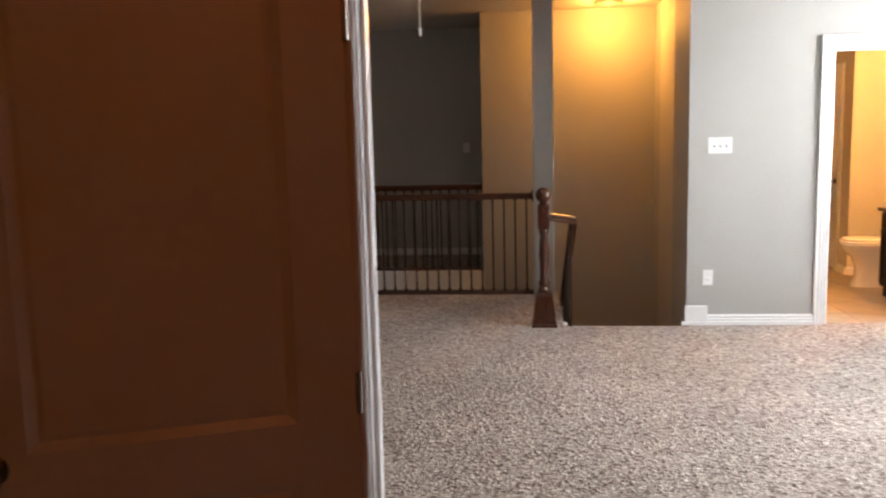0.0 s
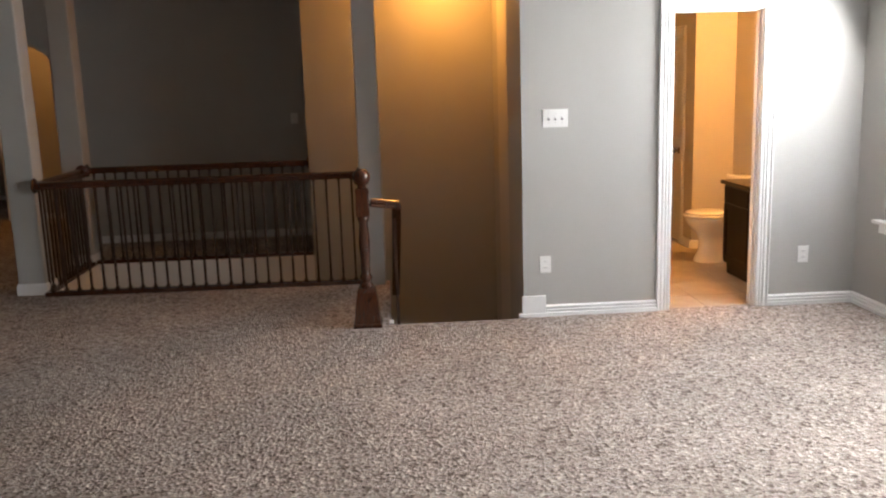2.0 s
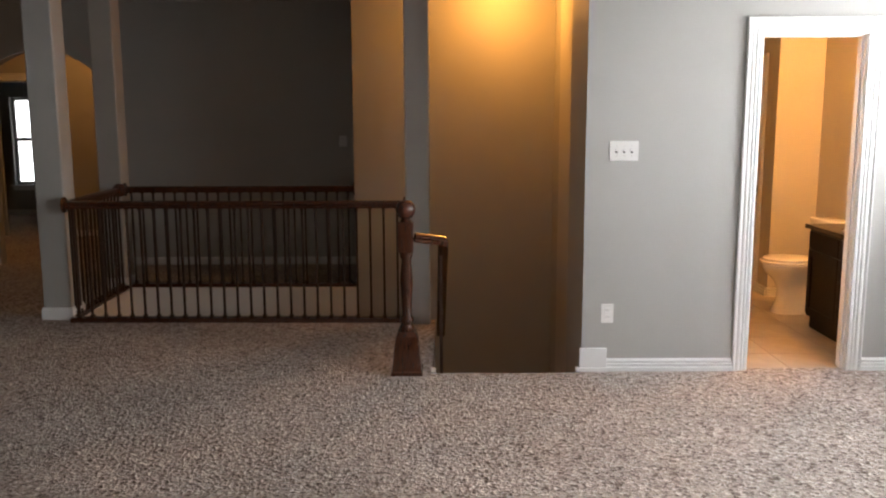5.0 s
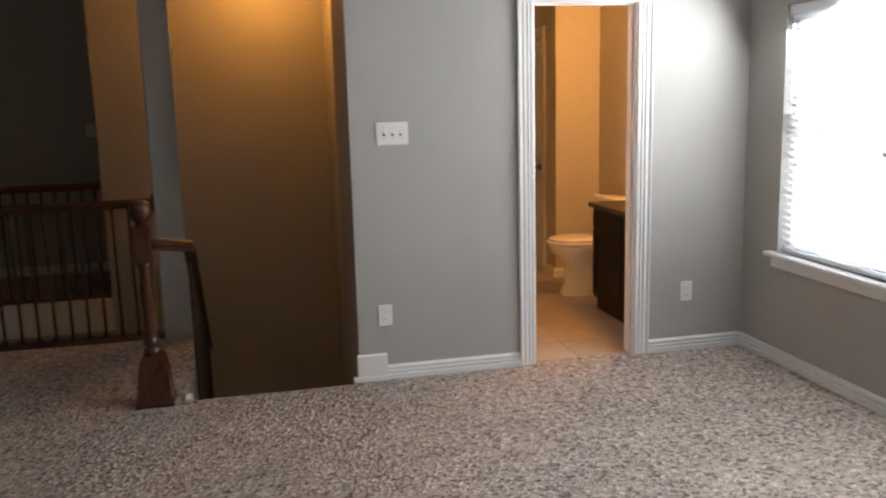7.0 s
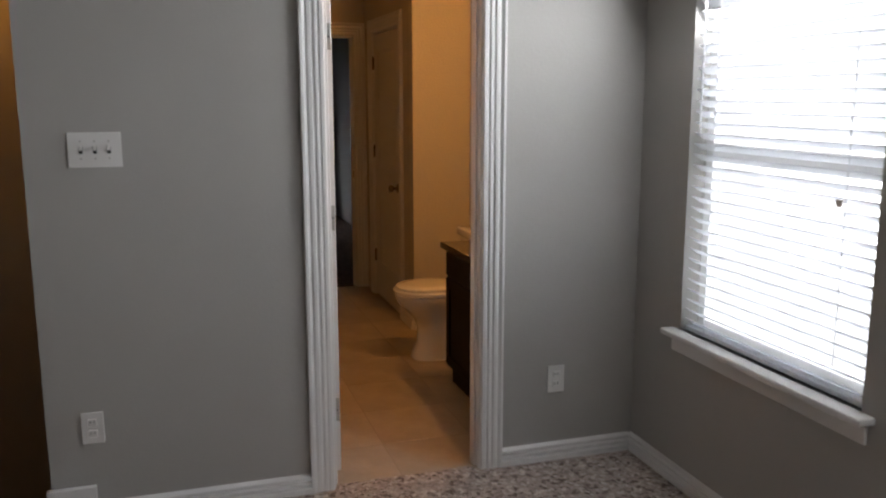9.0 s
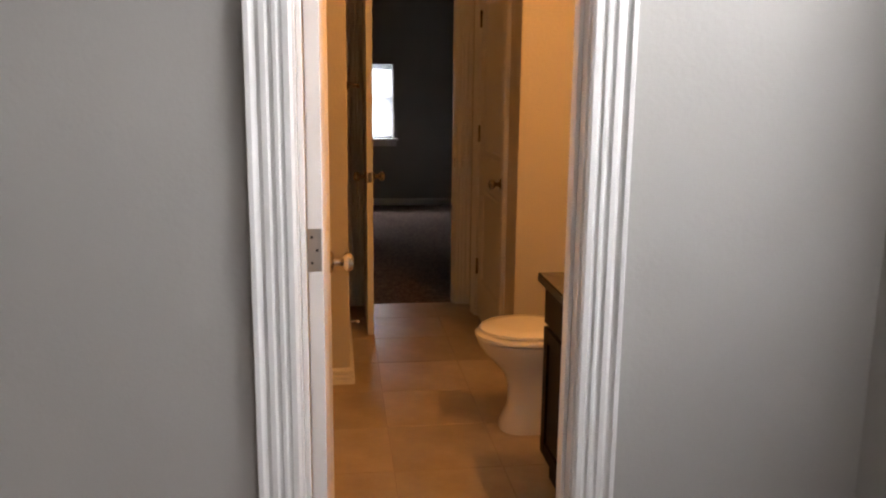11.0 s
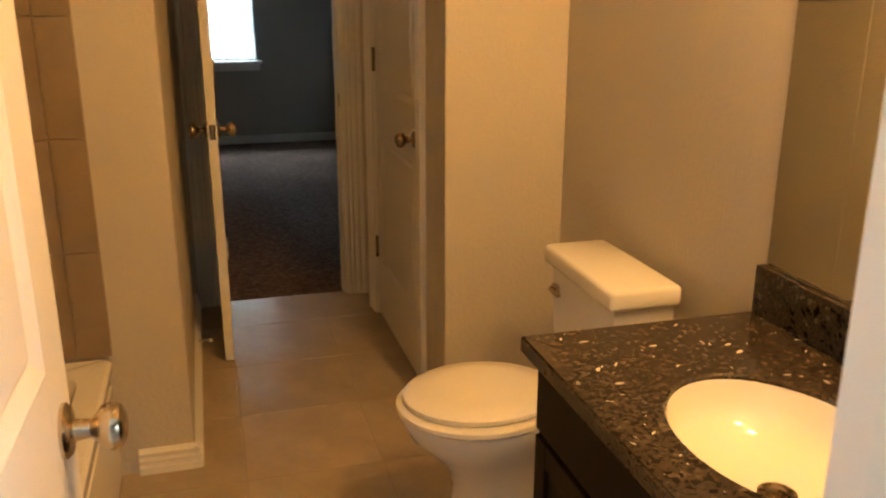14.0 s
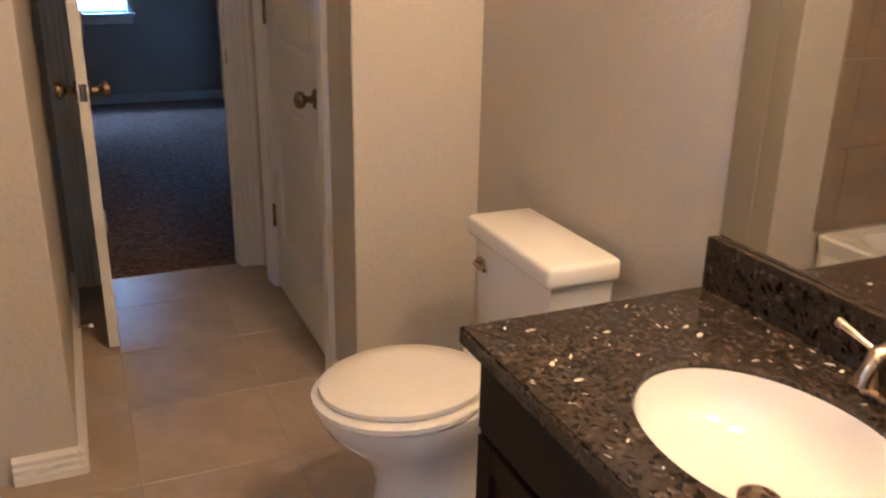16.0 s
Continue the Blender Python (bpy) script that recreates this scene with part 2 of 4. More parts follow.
def tube(points, radii, n=12):
    """A bent round bar through points, with a radius at each."""
    rings = []
    pts = [Vector(p) for p in points]
    side = None
    for i, p in enumerate(pts):
        d = (pts[min(i + 1, len(pts) - 1)] - pts[max(i - 1, 0)]).normalized()
        if side is None:
            side = d.orthogonal().normalized()
        side = (side - d * side.dot(d)).normalized()
        up = d.cross(side)
        r = radii[i] if isinstance(radii, (list, tuple)) else radii
        rings.append([tuple(p + side * (r * math.cos(a)) + up * (r * math.sin(a))) for a in (2 * math.pi * k / n for k in range(n))])
    return loft(rings)


def moved(bm, m):
    bmesh.ops.transform(bm, matrix=m, verts=bm.verts)
    return bm


# ---- structure: loft, stairwell, hall, bath, bedroom ----
CEIL = 2.78
OX0, OX1, OH = 2.454, 3.078, 2.07          # bath doorway
structure("floor", boxes([
    (-7.2, 1.32, -0.22, 3.80, 5.95, 0), (1.40, 5.95, -0.22, 3.80, 6.03, 0), (-7.2, 5.95, -0.22, 0.47, 7.36, 0), (-7.2, 7.36, -0.22, -2.40, 10.07, 0),
    (-2.40, 8.70, -0.22, -0.285, 10.07, 0), (-7.2, 10.07, -0.22, -2.9, 15.0, 0)]),
    M_CARPET, "speckled beige frieze carpet of the loft", "floor")
# unseen floor; the dark carpet is picked to cut daylight bouncing onto the leaf
structure("floor_media_room", boxes([(-3.2, -3.0, -0.22, 3.2, 1.32, 0)]), M_BEDCARPET, "unseen media room carpet, set dark brown to dim bounced light", "floor")
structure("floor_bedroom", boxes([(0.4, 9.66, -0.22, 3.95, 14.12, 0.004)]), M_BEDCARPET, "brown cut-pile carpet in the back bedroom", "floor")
# unseen ceiling, darkened for the same dim, brown bounce
structure("ceiling_media_room", boxes([(-3.3, -3.1, CEIL, 3.3, 1.26, CEIL + 0.15)]), M_MEDIA, "unseen media room ceiling, set dark to dim bounced light", "ceiling")
structure("ceiling", boxes([(-7.3, 1.26, CEIL, 4.1, 15.1, CEIL + 0.15)]), M_CEIL, "off-white textured ceiling", "ceiling")

structure("wall_north", boxes([
    (1.41, 6.0, -0.22, OX0 - 0.02, 6.115, CEIL), (OX1 + 0.02, 6.0, -0.22, 3.80, 6.115, CEIL),
    (OX0 - 0.02, 6.0, OH + 0.02, OX1 + 0.02, 6.115, CEIL)]), M_WALL, "greige painted wall round the bathroom door")
WY0, WY1, WZ0, WZ1 = 4.70, 5.65, 0.645, 2.02
# opening of the added window, out of view, for the carpet fill lamp
VY0, VY1 = 2.75, 3.85
structure("wall_east", boxes([
    (3.80, WY1, -0.22, 3.94, 6.115, CEIL), (3.80, VY1, -0.22, 3.94, WY0, CEIL), (3.80, 1.26, -0.22, 3.94, VY0, CEIL),
    (3.80, WY0, -0.22, 3.94, WY1, WZ0), (3.80, WY0, WZ1, 3.94, WY1, CEIL),
    (3.80, VY0, -0.22, 3.94, VY1, WZ0), (3.80, VY0, WZ1, 3.94, VY1, CEIL)]), M_WALL, "greige painted outer wall with one real and one added window")
DX0, DX1 = -0.21, 1.51
structure("wall_south", boxes([
    (-7.2, 1.26, -0.22, DX0 - 0.02, 1.38, CEIL), (DX1 + 0.02, 1.26, -0.22, 3.80, 1.38, CEIL),
    (DX0 - 0.02, 1.26, 2.06, DX1 + 0.02, 1.38, CEIL)]), M_WALL, "greige wall with the double door opening")
# out-of-view walls, their dark tone only there to hold back bounced daylight
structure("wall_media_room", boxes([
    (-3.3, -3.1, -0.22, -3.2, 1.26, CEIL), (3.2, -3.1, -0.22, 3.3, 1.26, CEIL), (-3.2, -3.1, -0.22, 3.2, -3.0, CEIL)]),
    M_MEDIA, "unseen media room walls, set dark brown to dim bounced light")
structure("wall_west", boxes([(-7.3, 1.26, -0.22, -7.2, 15.0, CEIL)]), M_WALL, "greige far side wall of the loft")
# far wall with an arched opening to the hall
bm = bmesh.new()
AX0, AX1, AS, AP = -4.30, -3.14, 2.05, 2.30
cube(bm, -7.2, 9.95, -0.22, AX0, 10.07, CEIL)
cube(bm, AX1, 9.95, -0.22, -0.285, 10.07, CEIL)
N = 24
for i in range(N):
    u0, u1 = i / N, (i + 1) / N
    za = AS + (AP - AS) * math.sin(math.pi * u0) ** 0.8
    zb = AS + (AP - AS) * math.sin(math.pi * u1) ** 0.8
    xa, xb = AX0 + (AX1 - AX0) * u0, AX0 + (AX1 - AX0) * u1
    vs = [bm.verts.new(p) for p in ((xa, 9.95, za), (xb, 9.95, zb), (xb, 9.95, CEIL), (xa, 9.95, CEIL), (xa, 10.07, za), (xb, 10.07, zb), (xb, 10.07, CEIL), (xa, 10.07, CEIL))]
    for f in ((0, 1, 2, 3), (5, 4, 7, 6), (1, 0, 4, 5)):
        bm.faces.new([vs[k] for k in f])
structure("wall_arch", bm, M_WALL, "dim greige wall with an arched opening")
structure("wall_hall", boxes([
    (-2.95, 10.07, -0.22, -2.83, 15.0, CEIL), (-7.2, 12.2, -0.22, -5.40, 12.32, CEIL), (-4.76, 12.2, -0.22, -2.95, 12.32, CEIL),
    (-5.40, 12.2, 2.08, -4.76, 12.32, CEIL), (-7.2, 14.8, -0.22, -6.52, 14.9, CEIL), (-6.20, 14.8, -0.22, -2.95, 14.9, CEIL),
    (-6.52, 14.8, -0.22, -6.20, 14.9, 0.49), (-6.52, 14.8, 1.91, -6.20, 14.9, CEIL)]), M_WALL, "warm-lit hall walls behind the arch")
structure("wall_stairwell", boxes([
    (1.41, 6.115, -2.9, 1.548, 6.66, CEIL), (1.55, 8.30, -2.9, 1.65, 8.78, CEIL), (-0.285, 8.66, -2.9, 1.55, 8.78, CEIL),
    (-0.285, 8.78, -0.22, -0.165, 9.95, CEIL), (-2.40, 8.66, -2.9, -0.285, 8.70, -0.22), (-2.52, 7.36, -2.9, -2.40, 8.70, -0.22),
    (-2.40, 7.26, -2.9, 0.47, 7.36, -0.22), (0.37, 5.95, -2.9, 0.47, 7.26, -0.22), (0.47, 5.85, -2.9, 1.41, 5.95, -0.22)]),
    M_WALL, "greige walls of the stairwell, lit by its lamp")
structure("floor_stairwell", boxes([(-2.5, 5.95, -3.0, 1.6, 8.7, -2.9)]), M_CARPET, "beige carpet at the foot of the stair", "floor")
structure("trim_stairwell", boxes([(-2.40, 8.642, -0.27, -0.285, 8.662, 0.004), (-2.40, 7.36, -0.27, -2.382, 8.64, 0.004)]), M_TRIM, "white fascia board round the stairwell edge", "trim")
structure("wall_bath_side", boxes([(1.55, 6.115, -2.9, 1.65, 8.30, CEIL), (1.65, 8.19, -0.22, 2.596, 8.30, CEIL), (2.496, 8.30, -0.22, 2.596, 9.62, CEIL)], 0.006),
    M_BATHWALL, "warm-lit orange-peel wall beside the tub")
structure("wall_bath_end", boxes([
    (0.4, 9.62, -0.22, 2.695, 9.74, CEIL), (3.325, 9.62, -0.22, 3.95, 9.74, CEIL), (2.695, 9.62, 2.05, 3.325, 9.74, CEIL)]),
    M_BATHWALL, "wall round the doorway to the bedroom")
structure("wall_bath_outer", boxes([(3.80, 6.115, -0.22, 3.95, 9.62, CEIL)]), M_BATHWALL, "orange-peel wall behind toilet and mirror")
CY0, CY1 = 8.54, 9.32
structure("wall_closet", boxes([
    (3.405, 8.20, -0.22, 3.80, 8.31, CEIL), (3.405, 8.31, -0.22, 3.505, CY0 - 0.02, CEIL), (3.405, CY1 + 0.02, -0.22, 3.505, 9.62, CEIL),
    (3.405, CY0 - 0.02, 2.05, 3.505, CY1 + 0.02, CEIL)], 0.005), M_BATHWALL, "wall round the linen closet")
BX0, BX1, BZ0, BZ1 = 2.62, 3.20, 0.775, 1.60
structure("wall_bedroom", boxes([
    (0.4, 14.0, -0.22, BX0, 14.12, CEIL), (BX1, 14.0, -0.22, 3.95, 14.12, CEIL), (BX0, 14.0, -0.22, BX1, 14.12, BZ0), (BX0, 14.0, BZ1, BX1, 14.12, CEIL),
    (0.3, 9.62, -0.22, 0.4, 14.12, CEIL), (3.95, 9.74, -0.22, 4.05, 14.12, CEIL)]), M_WALL, "grey bedroom walls in cool window light")

# stair: carpeted steps down to a landing
stair = holder("staircase", pose(0.47, 5.95, 0), "carpeted stair going down from the loft", "stairs", kind="structure")
for k in range(7):
    part("step", box(0, k * 0.26, -0.18 * (k + 1) - 0.25, 0.94, (k + 1) * 0.26 + 0.02, -0.18 * (k + 1), bevel=0.012), M_CARPET, stair)
part("landing", box(0, 1.84, -1.6, 0.94, 2.70, -1.44), M_CARPET, stair)


# baseboards: a moulded section swept along straight runs
BASE = [(0, 0.0), (0.022, 0.0), (0.022, 0.023), (0.01, 0.0271), (0.019, 0.0328), (0.019, 0.0459), (0.007, 0.05), (0.015, 0.0558), (0.015, 0.0672), (0.006, 0.0738), (0, 0.0795)]


def baseboard(runs, material=M_TRIM):
    bm = bmesh.new()
    for (x0, y0), (x1, y1) in runs:
        d = Vector((x1 - x0, y1 - y0, 0)).normalized()
        nrm = Vector((d.y, -d.x, 0))
        ends = [[bm.verts.new(Vector((x, y, 0)) + nrm * u + Vector((0, 0, v))) for u, v in BASE] for x, y in ((x0, y0), (x1, y1))]
        k = len(BASE)
        for i in range(k):
            bm.faces.new((ends[0][i], ends[0][(i + 1) % k], ends[1][(i + 1) % k], ends[1][i]))
        bm.faces.new(ends[0][::-1])
        bm.faces.new(ends[1])
    bmesh.ops.recalc_face_normals(bm, faces=bm.faces)
    return tagged(link("baseboard", bm, material), "white stepped baseboard along the wall", "baseboard", kind="structure")


baseboard([((1.57, 6.0), (OX0 - 0.095, 6.0)), ((OX1 + 0.095, 6.0), (3.785, 6.0))])
baseboard([((3.80, 6.0), (3.80, 1.38))])
baseboard([((3.78, 1.38), (DX1 + 0.12, 1.38))])
baseboard([((AX1, 9.95), (-0.285, 9.95)), ((-7.2, 9.95), (AX0, 9.95))])
baseboard([((2.43, 8.19), (2.612, 8.19)), ((2.596, 8.1745), (2.596, 9.60))])
baseboard([((0.42, 14.0), (3.95, 14.0))])
baseboard([((3.405, 8.45), (3.405, 8.20)), ((3.405, 8.20), (3.80, 8.20))])
baseboard([((-4.66, 12.2), (-2.95, 12.2)), ((-2.95, 12.2), (-2.95, 10.07)), ((-7.2, 14.8), (-2.95, 14.8))])
# plinth block that ends the baseboard at the stair
blk = structure("trim_plinth", boxes([(1.395, 5.972, 0.012, 1.565, 5.999, 0.150), (1.37, 5.966, 0, 1.57, 5.9995, 0.026)], 0.003), M_TRIM, "white plinth block at the stair corner", "trim")

# ---- doors ----
CASE = [(0, 0), (0, 0.010), (0.006, 0.014), (0.018, 0.014), (0.022, 0.010), (0.027, 0.010), (0.031, 0.016), (0.038, 0.016), (0.042, 0.011),
        (0.048, 0.011), (0.053, 0.018), (0.064, 0.018), (0.072, 0.013), (0.078, 0.016), (0.084, 0.022), (0.094, 0.022), (0.096, 0.018), (0.096, 0)]


def casing(x0, x1, h, parent, flip=1):
    """Moulded casing round an opening x0..x1, h high, on the plane y = 0, standing out towards -y (flip: +y)."""
    bm = bmesh.new()
    st = []
    for u, v in CASE:
        y = -v * flip
        st.append([bm.verts.new(p) for p in ((x0 - u, y, 0), (x0 - u, y, h + u), (x1 + u, y, h + u), (x1 + u, y, 0))])
    k = len(CASE)
    for i in range(k):
        for j in range(3):
            bm.faces.new((st[i][j], st[i][j + 1], st[(i + 1) % k][j + 1], st[(i + 1) % k][j]))
    bm.faces.new([s[0] for s in st])
    bm.faces.new([s[3] for s in st][::-1])
    bmesh.ops.recalc_face_normals(bm, faces=bm.faces)
    return part("casing", bm, M_TRIM, parent)


def frame_set(name, m, w, h, depth, label, both=True):
    """Jamb, stops and casings of a doorway; its own x runs across, y into the wall."""
    d = holder(name, m, label, "door frame", kind="structure")
    part("jamb", box(-0.02, 0.001, 0, 0, depth - 0.001, h + 0.018, bevel=0.001), M_TRIM, d)
    part("jamb", box(w, 0.001, 0, w + 0.02, depth - 0.001, h + 0.018, bevel=0.001), M_TRIM, d)
    part("head_jamb", box(0.0005, 0.002, h, w - 0.0005, depth - 0.002, h + 0.017), M_TRIM, d)
    part("door_stop", box(0.001, 0.032, 0, 0.012, depth - 0.042, h - 0.001, bevel=0.002), M_TRIM, d)
    part("door_stop", box(w - 0.012, 0.032, 0, w - 0.001, depth - 0.042, h - 0.001, bevel=0.002), M_TRIM, d)
    part("door_stop", box(0.013, 0.033, h - 0.012, w - 0.013, depth - 0.043, h - 0.001, bevel=0.002), M_TRIM, d)
    casing(-0.006, w + 0.006, h + 0.006, d)
    if both:
        c = casing(-0.006, w + 0.006, h + 0.006, d, -1)
        c.location = (0, depth, 0)
    return d


def leaf_mesh(w, h, th, lock0, lock1, stile=0.115, bottom=0.24, top=0.12):
    """A two-panel door: stiles and rails round sunk panels with sloped mouldings on both faces."""
    bm = bmesh.new()
    cube(bm, 0, -th, 0, stile, 0, h, bevel=0.002)
    cube(bm, w - stile, -th, 0, w, 0, h, bevel=0.002)
    for z0, z1 in ((0, bottom), (lock0, lock1), (h - top, h)):
        cube(bm, stile - 0.001, -th + 0.0003, z0 + 0.0003, w - stile + 0.001, -0.0003, z1 - 0.0003)
    for z0, z1 in ((bottom, lock0), (lock1, h - top)):
        cube(bm, stile - 0.002, -th + 0.011, z0 - 0.002, w - stile + 0.002, -0.011, z1 + 0.002)
        for s in (0, 1):
            ya, yb = (-0.0006, -0.0105) if s == 0 else (-th + 0.0006, -th + 0.0105)
            o = [(stile, z0), (w - stile, z0), (w - stile, z1), (stile, z1)]
            q = 0.022
            i_ = [(stile + q, z0 + q), (w - stile - q, z0 + q), (w - stile - q, z1 - q), (stile + q, z1 - q)]
            q2 = 0.036
            r_ = [(stile + q2, z0 + q2), (w - stile - q2, z0 + q2), (w - stile - q2, z1 - q2), (stile + q2, z1 - q2)]
            yc = ya + (yb - ya) * 0.45
            loops = [[bm.verts.new((x, y, z)) for x, z in pts] for pts, y in ((o, ya), (i_, yb), (r_, yc))]
            for a, b in zip(loops, loops[1:]):
                for k in range(4):
                    bm.faces.new((a[k], a[(k + 1) % 4], b[(k + 1) % 4], b[k]))
            bm.faces.new(loops[2])
    bmesh.ops.recalc_face_normals(bm, faces=bm.faces)
    return bm


def knob(parent, x, z, th, material):
    """A round knob with rose on each face."""
    prof = [(0.0, 0), (0.033, 0), (0.033, 0.004), (0.028, 0.009), (0.013, 0.012), (0.011, 0.030), (0.016, 0.036), (0.026, 0.044), (0.029, 0.054), (0.026, 0.064), (0.015, 0.070), (0.0005, 0.071)]
    for s in (1, -1):
        b = moved(lathe(prof, 24), Matrix.Rotation(radians(-90 * s), 4, "X"))
        moved(b, Matrix.Translation((x, 0.0 if s == 1 else -th, z)))
        part("knob", b, material, parent, smooth=True)
    part("latch_plate", box(x + 0.0595, -th / 2 - 0.012, z - 0.028, x + 0.0612, -th / 2 + 0.012, z + 0.028, bevel=0.0005), material, parent)


def hinges(parent, th, heights, material=M_HINGE, side=-1):
    for z in heights:
        bm = bmesh.new()
        y0 = -th + 0.003
        cube(bm, -0.0022, y0, z - 0.05, 0.0, 0.004, z + 0.05, bevel=0.0008)
        plate_ = part("hinge", bm, material, parent)
        part("hinge_pin", moved(lathe([(0.0005, -0.05), (0.006, -0.049), (0.006, 0.049), (0.0005, 0.05)], 12), Matrix.Translation((-0.006, 0.007, z))), material, plate_, smooth=True)
        for sx, sz in ((-0.010, 0.03), (-0.022, 0.0), (-0.010, -0.03)):
            part("screw", moved(lathe([(0.0005, 0), (0.0035, 0), (0.0032, 0.0006), (0.0004, 0.0006)], 10, "X"), Matrix.Translation((-0.0028, sx, z + sz))), M_SLOT, plate_)


frame_set("door_1", pose(OX0 + 0.006, 6.0, 0), 0.612, OH, 0.115, "white moulded frame of the bathroom door", both=False)
d1 = holder("bathroom_door", pose(2.472, 6.137, 0.012, 0, 0, 88.8), "white two-panel door standing open into the bathroom", "door")
part("panel_body", leaf_mesh(0.61, 2.05, 0.035, 0.86, 1.02, stile=0.105), M_DOOR, d1)
knob(d1, 0.553, 0.925, 0.035, M_NICKEL)
hinges(d1, 0.035, (0.27, 1.075, 1.78))

frame_set("door_2", pose(2.715, 9.62, 0), 0.589, 2.03, 0.12, "white frame of the bedroom doorway")
part("strike_plate", box(0.5875, 0.012, 0.905, 0.5895, 0.034, 0.965), M_BRASS, bpy.data.objects["door_2"])
d2 = holder("bedroom_door", pose(2.748, 9.585, 0.012, 0, 0, -90.3), "white two-panel door, open against the bath wall", "door")
part("panel_body", leaf_mesh(0.65, 2.01, 0.035, 0.86, 1.02), M_DOOR, d2)
knob(d2, 0.59, 0.91, 0.035, M_BRASS)
hinges(d2, 0.035, (0.27, 1.068, 1.78))

frame_set("door_3", pose(3.405, CY1, 0, 0, 0, -90), CY1 - CY0, 2.03, 0.10, "white frame of the linen closet", both=False)
d3 = holder("closet_door", pose(3.445, CY1 - 0.004, 0.012, 0, 0, -90), "closed white two-panel linen closet door", "door")
part("panel_body", leaf_mesh(CY1 - CY0 - 0.008, 2.01, 0.035, 0.82, 1.02), M_DOOR, d3)
knob(d3, CY1 - CY0 - 0.07, 0.91, 0.035, M_BRASS)
for hz in (0.31, 1.13, 1.80):
    hp = part("hinge", box(-0.016, -0.0385, hz - 0.046, 0.012, -0.0352, hz + 0.046, bevel=0.001), M_BRASS, d3)
    part("hinge_pin", moved(lathe([(0.0005, -0.05), (0.006, -0.049), (0.006, 0.049), (0.0005, 0.05)], 12), Matrix.Translation((-0.002, -0.041, hz))), M_BRASS, hp, smooth=True)

frame_set("door_4", pose(DX0, 1.26, 0), DX1 - DX0, 2.04, 0.12, "white frame of the double door opening")
d4 = holder("double_door_leaf", pose(DX0 - 0.03, 1.242, 0.012, 0, 0, -158.5), "white panelled double-door leaf, swung open in warm dimness", "door")
part("panel_body", leaf_mesh(0.84, 2.01, 0.035, 0.73, 0.870, stile=0.137), M_DOOR, d4)
knob(d4, 0.775, 0.845, 0.035, M_BRASS)
hinges(d4, 0.035, (0.27, 0.93, 1.78))
frame_set("door_5", pose(-5.40, 12.2, 0), 0.64, 2.06, 0.12, "white frame of the far hall doorway")


# ---- windows with blinds ----
def window(name, m, w, h, label, meet=0.52):
    """A sash window in an opening w wide, h high; its own x runs across, y outwards."""
    d = holder(name, m, label, "window", kind="structure")
    for x0, x1 in ((0.0, 0.045), (w - 0.045, w)):
        part("window_frame", box(x0 + 0.001, 0.075, 0.001, x1 - 0.001, 0.125, h - 0.001, bevel=0.004), M_TRIM, d)
    for z0, z1 in ((0.001, 0.05), (h * meet - 0.03, h * meet + 0.03), (h - 0.05, h - 0.001)):
        part("sash_rail", box(0.046, 0.076, z0, w - 0.046, 0.124, z1, bevel=0.004), M_TRIM, d)
    for z0, z1 in ((0.05, h * meet - 0.03), (h * meet + 0.03, h - 0.05)):
        p = part("pane", box(0.045, 0.098, z0, w - 0.045, 0.102, z1), M_GLASS, d)
        p.visible_shadow = False
    part("window_sill", box(-0.055, -0.06, -0.024, w + 0.055, 0.074, 0.0, bevel=0.006), M_TRIM, d)
    part("apron", box(-0.035, -0.016, -0.09, w + 0.035, -0.001, -0.0245, bevel=0.003), M_TRIM, d)
    return d


def blind(m, w, h, n, tilt, label):
    b = holder("window_blind", m, label, "window blind")
    part("head_rail", box(0.006, 0.008, h - 0.055, w - 0.006, 0.062, h - 0.004, bevel=0.003), M_BLIND, b)
    me = None
    for i in range(n):
        z = 0.035 + (h - 0.11) * i / (n - 1)
        if me is None:
            bm = box(-w / 2 + 0.008, -0.024, -0.0014, w / 2 - 0.008, 0.024, 0.0014, bevel=0.001)
            bmesh.ops.rotate(bm, matrix=Matrix.Rotation(radians(tilt), 3, "X"), verts=bm.verts)
            s = link("slat", bm, M_BLIND)
            me = s.data
        else:
            s = new("slat", me)
        s.parent = b
        s.location = (w / 2, 0.036, z)
    part("bottom_rail", box(0.008, 0.014, 0.003, w - 0.008, 0.058, 0.022, bevel=0.004), M_BLIND, b)
    for x in (0.14, w - 0.14):
        part("ladder_cord", box(x - 0.002, 0.010, 0.01, x + 0.002, 0.0115, h - 0.05), M_BLIND, b)
    part("tilt_wand", tube([(0.06, 0.004, h - 0.06), (0.062, 0.002, h - 0.6)], 0.004, 8), M_BLIND, b, smooth=True)
    return b


Wm = pose(3.80, WY1, WZ0, 0, 0, -90)
window("window_1", Wm, WY1 - WY0, WZ1 - WZ0, "white sash window over a moulded sill")
wb = blind(Wm, WY1 - WY0, WZ1 - WZ0, 32, -32, "white slatted blind, slats tilted open")
part("cord_stop", box(0.782, -0.004, 0.59, 0.806, 0.008, 0.614, bevel=0.003), M_HINGE, wb)
# added window and blind, never in view; they house the carpet fill lamp
Vm = pose(3.80, VY1, WZ0, 0, 0, -90)
window("added_window", Vm, VY1 - VY0, WZ1 - WZ0, "white sash window over a moulded sill")
blind(Vm, VY1 - VY0, WZ1 - WZ0, 32, -32, "white slatted blind, slats tilted open")
Bm = pose(BX0, 14.0, BZ0)
window("window_3", Bm, BX1 - BX0, BZ1 - BZ0, "small white bedroom window with a sill")
blind(Bm, BX1 - BX0, BZ1 - BZ0, 20, 60, "white slatted blind in the bedroom window")
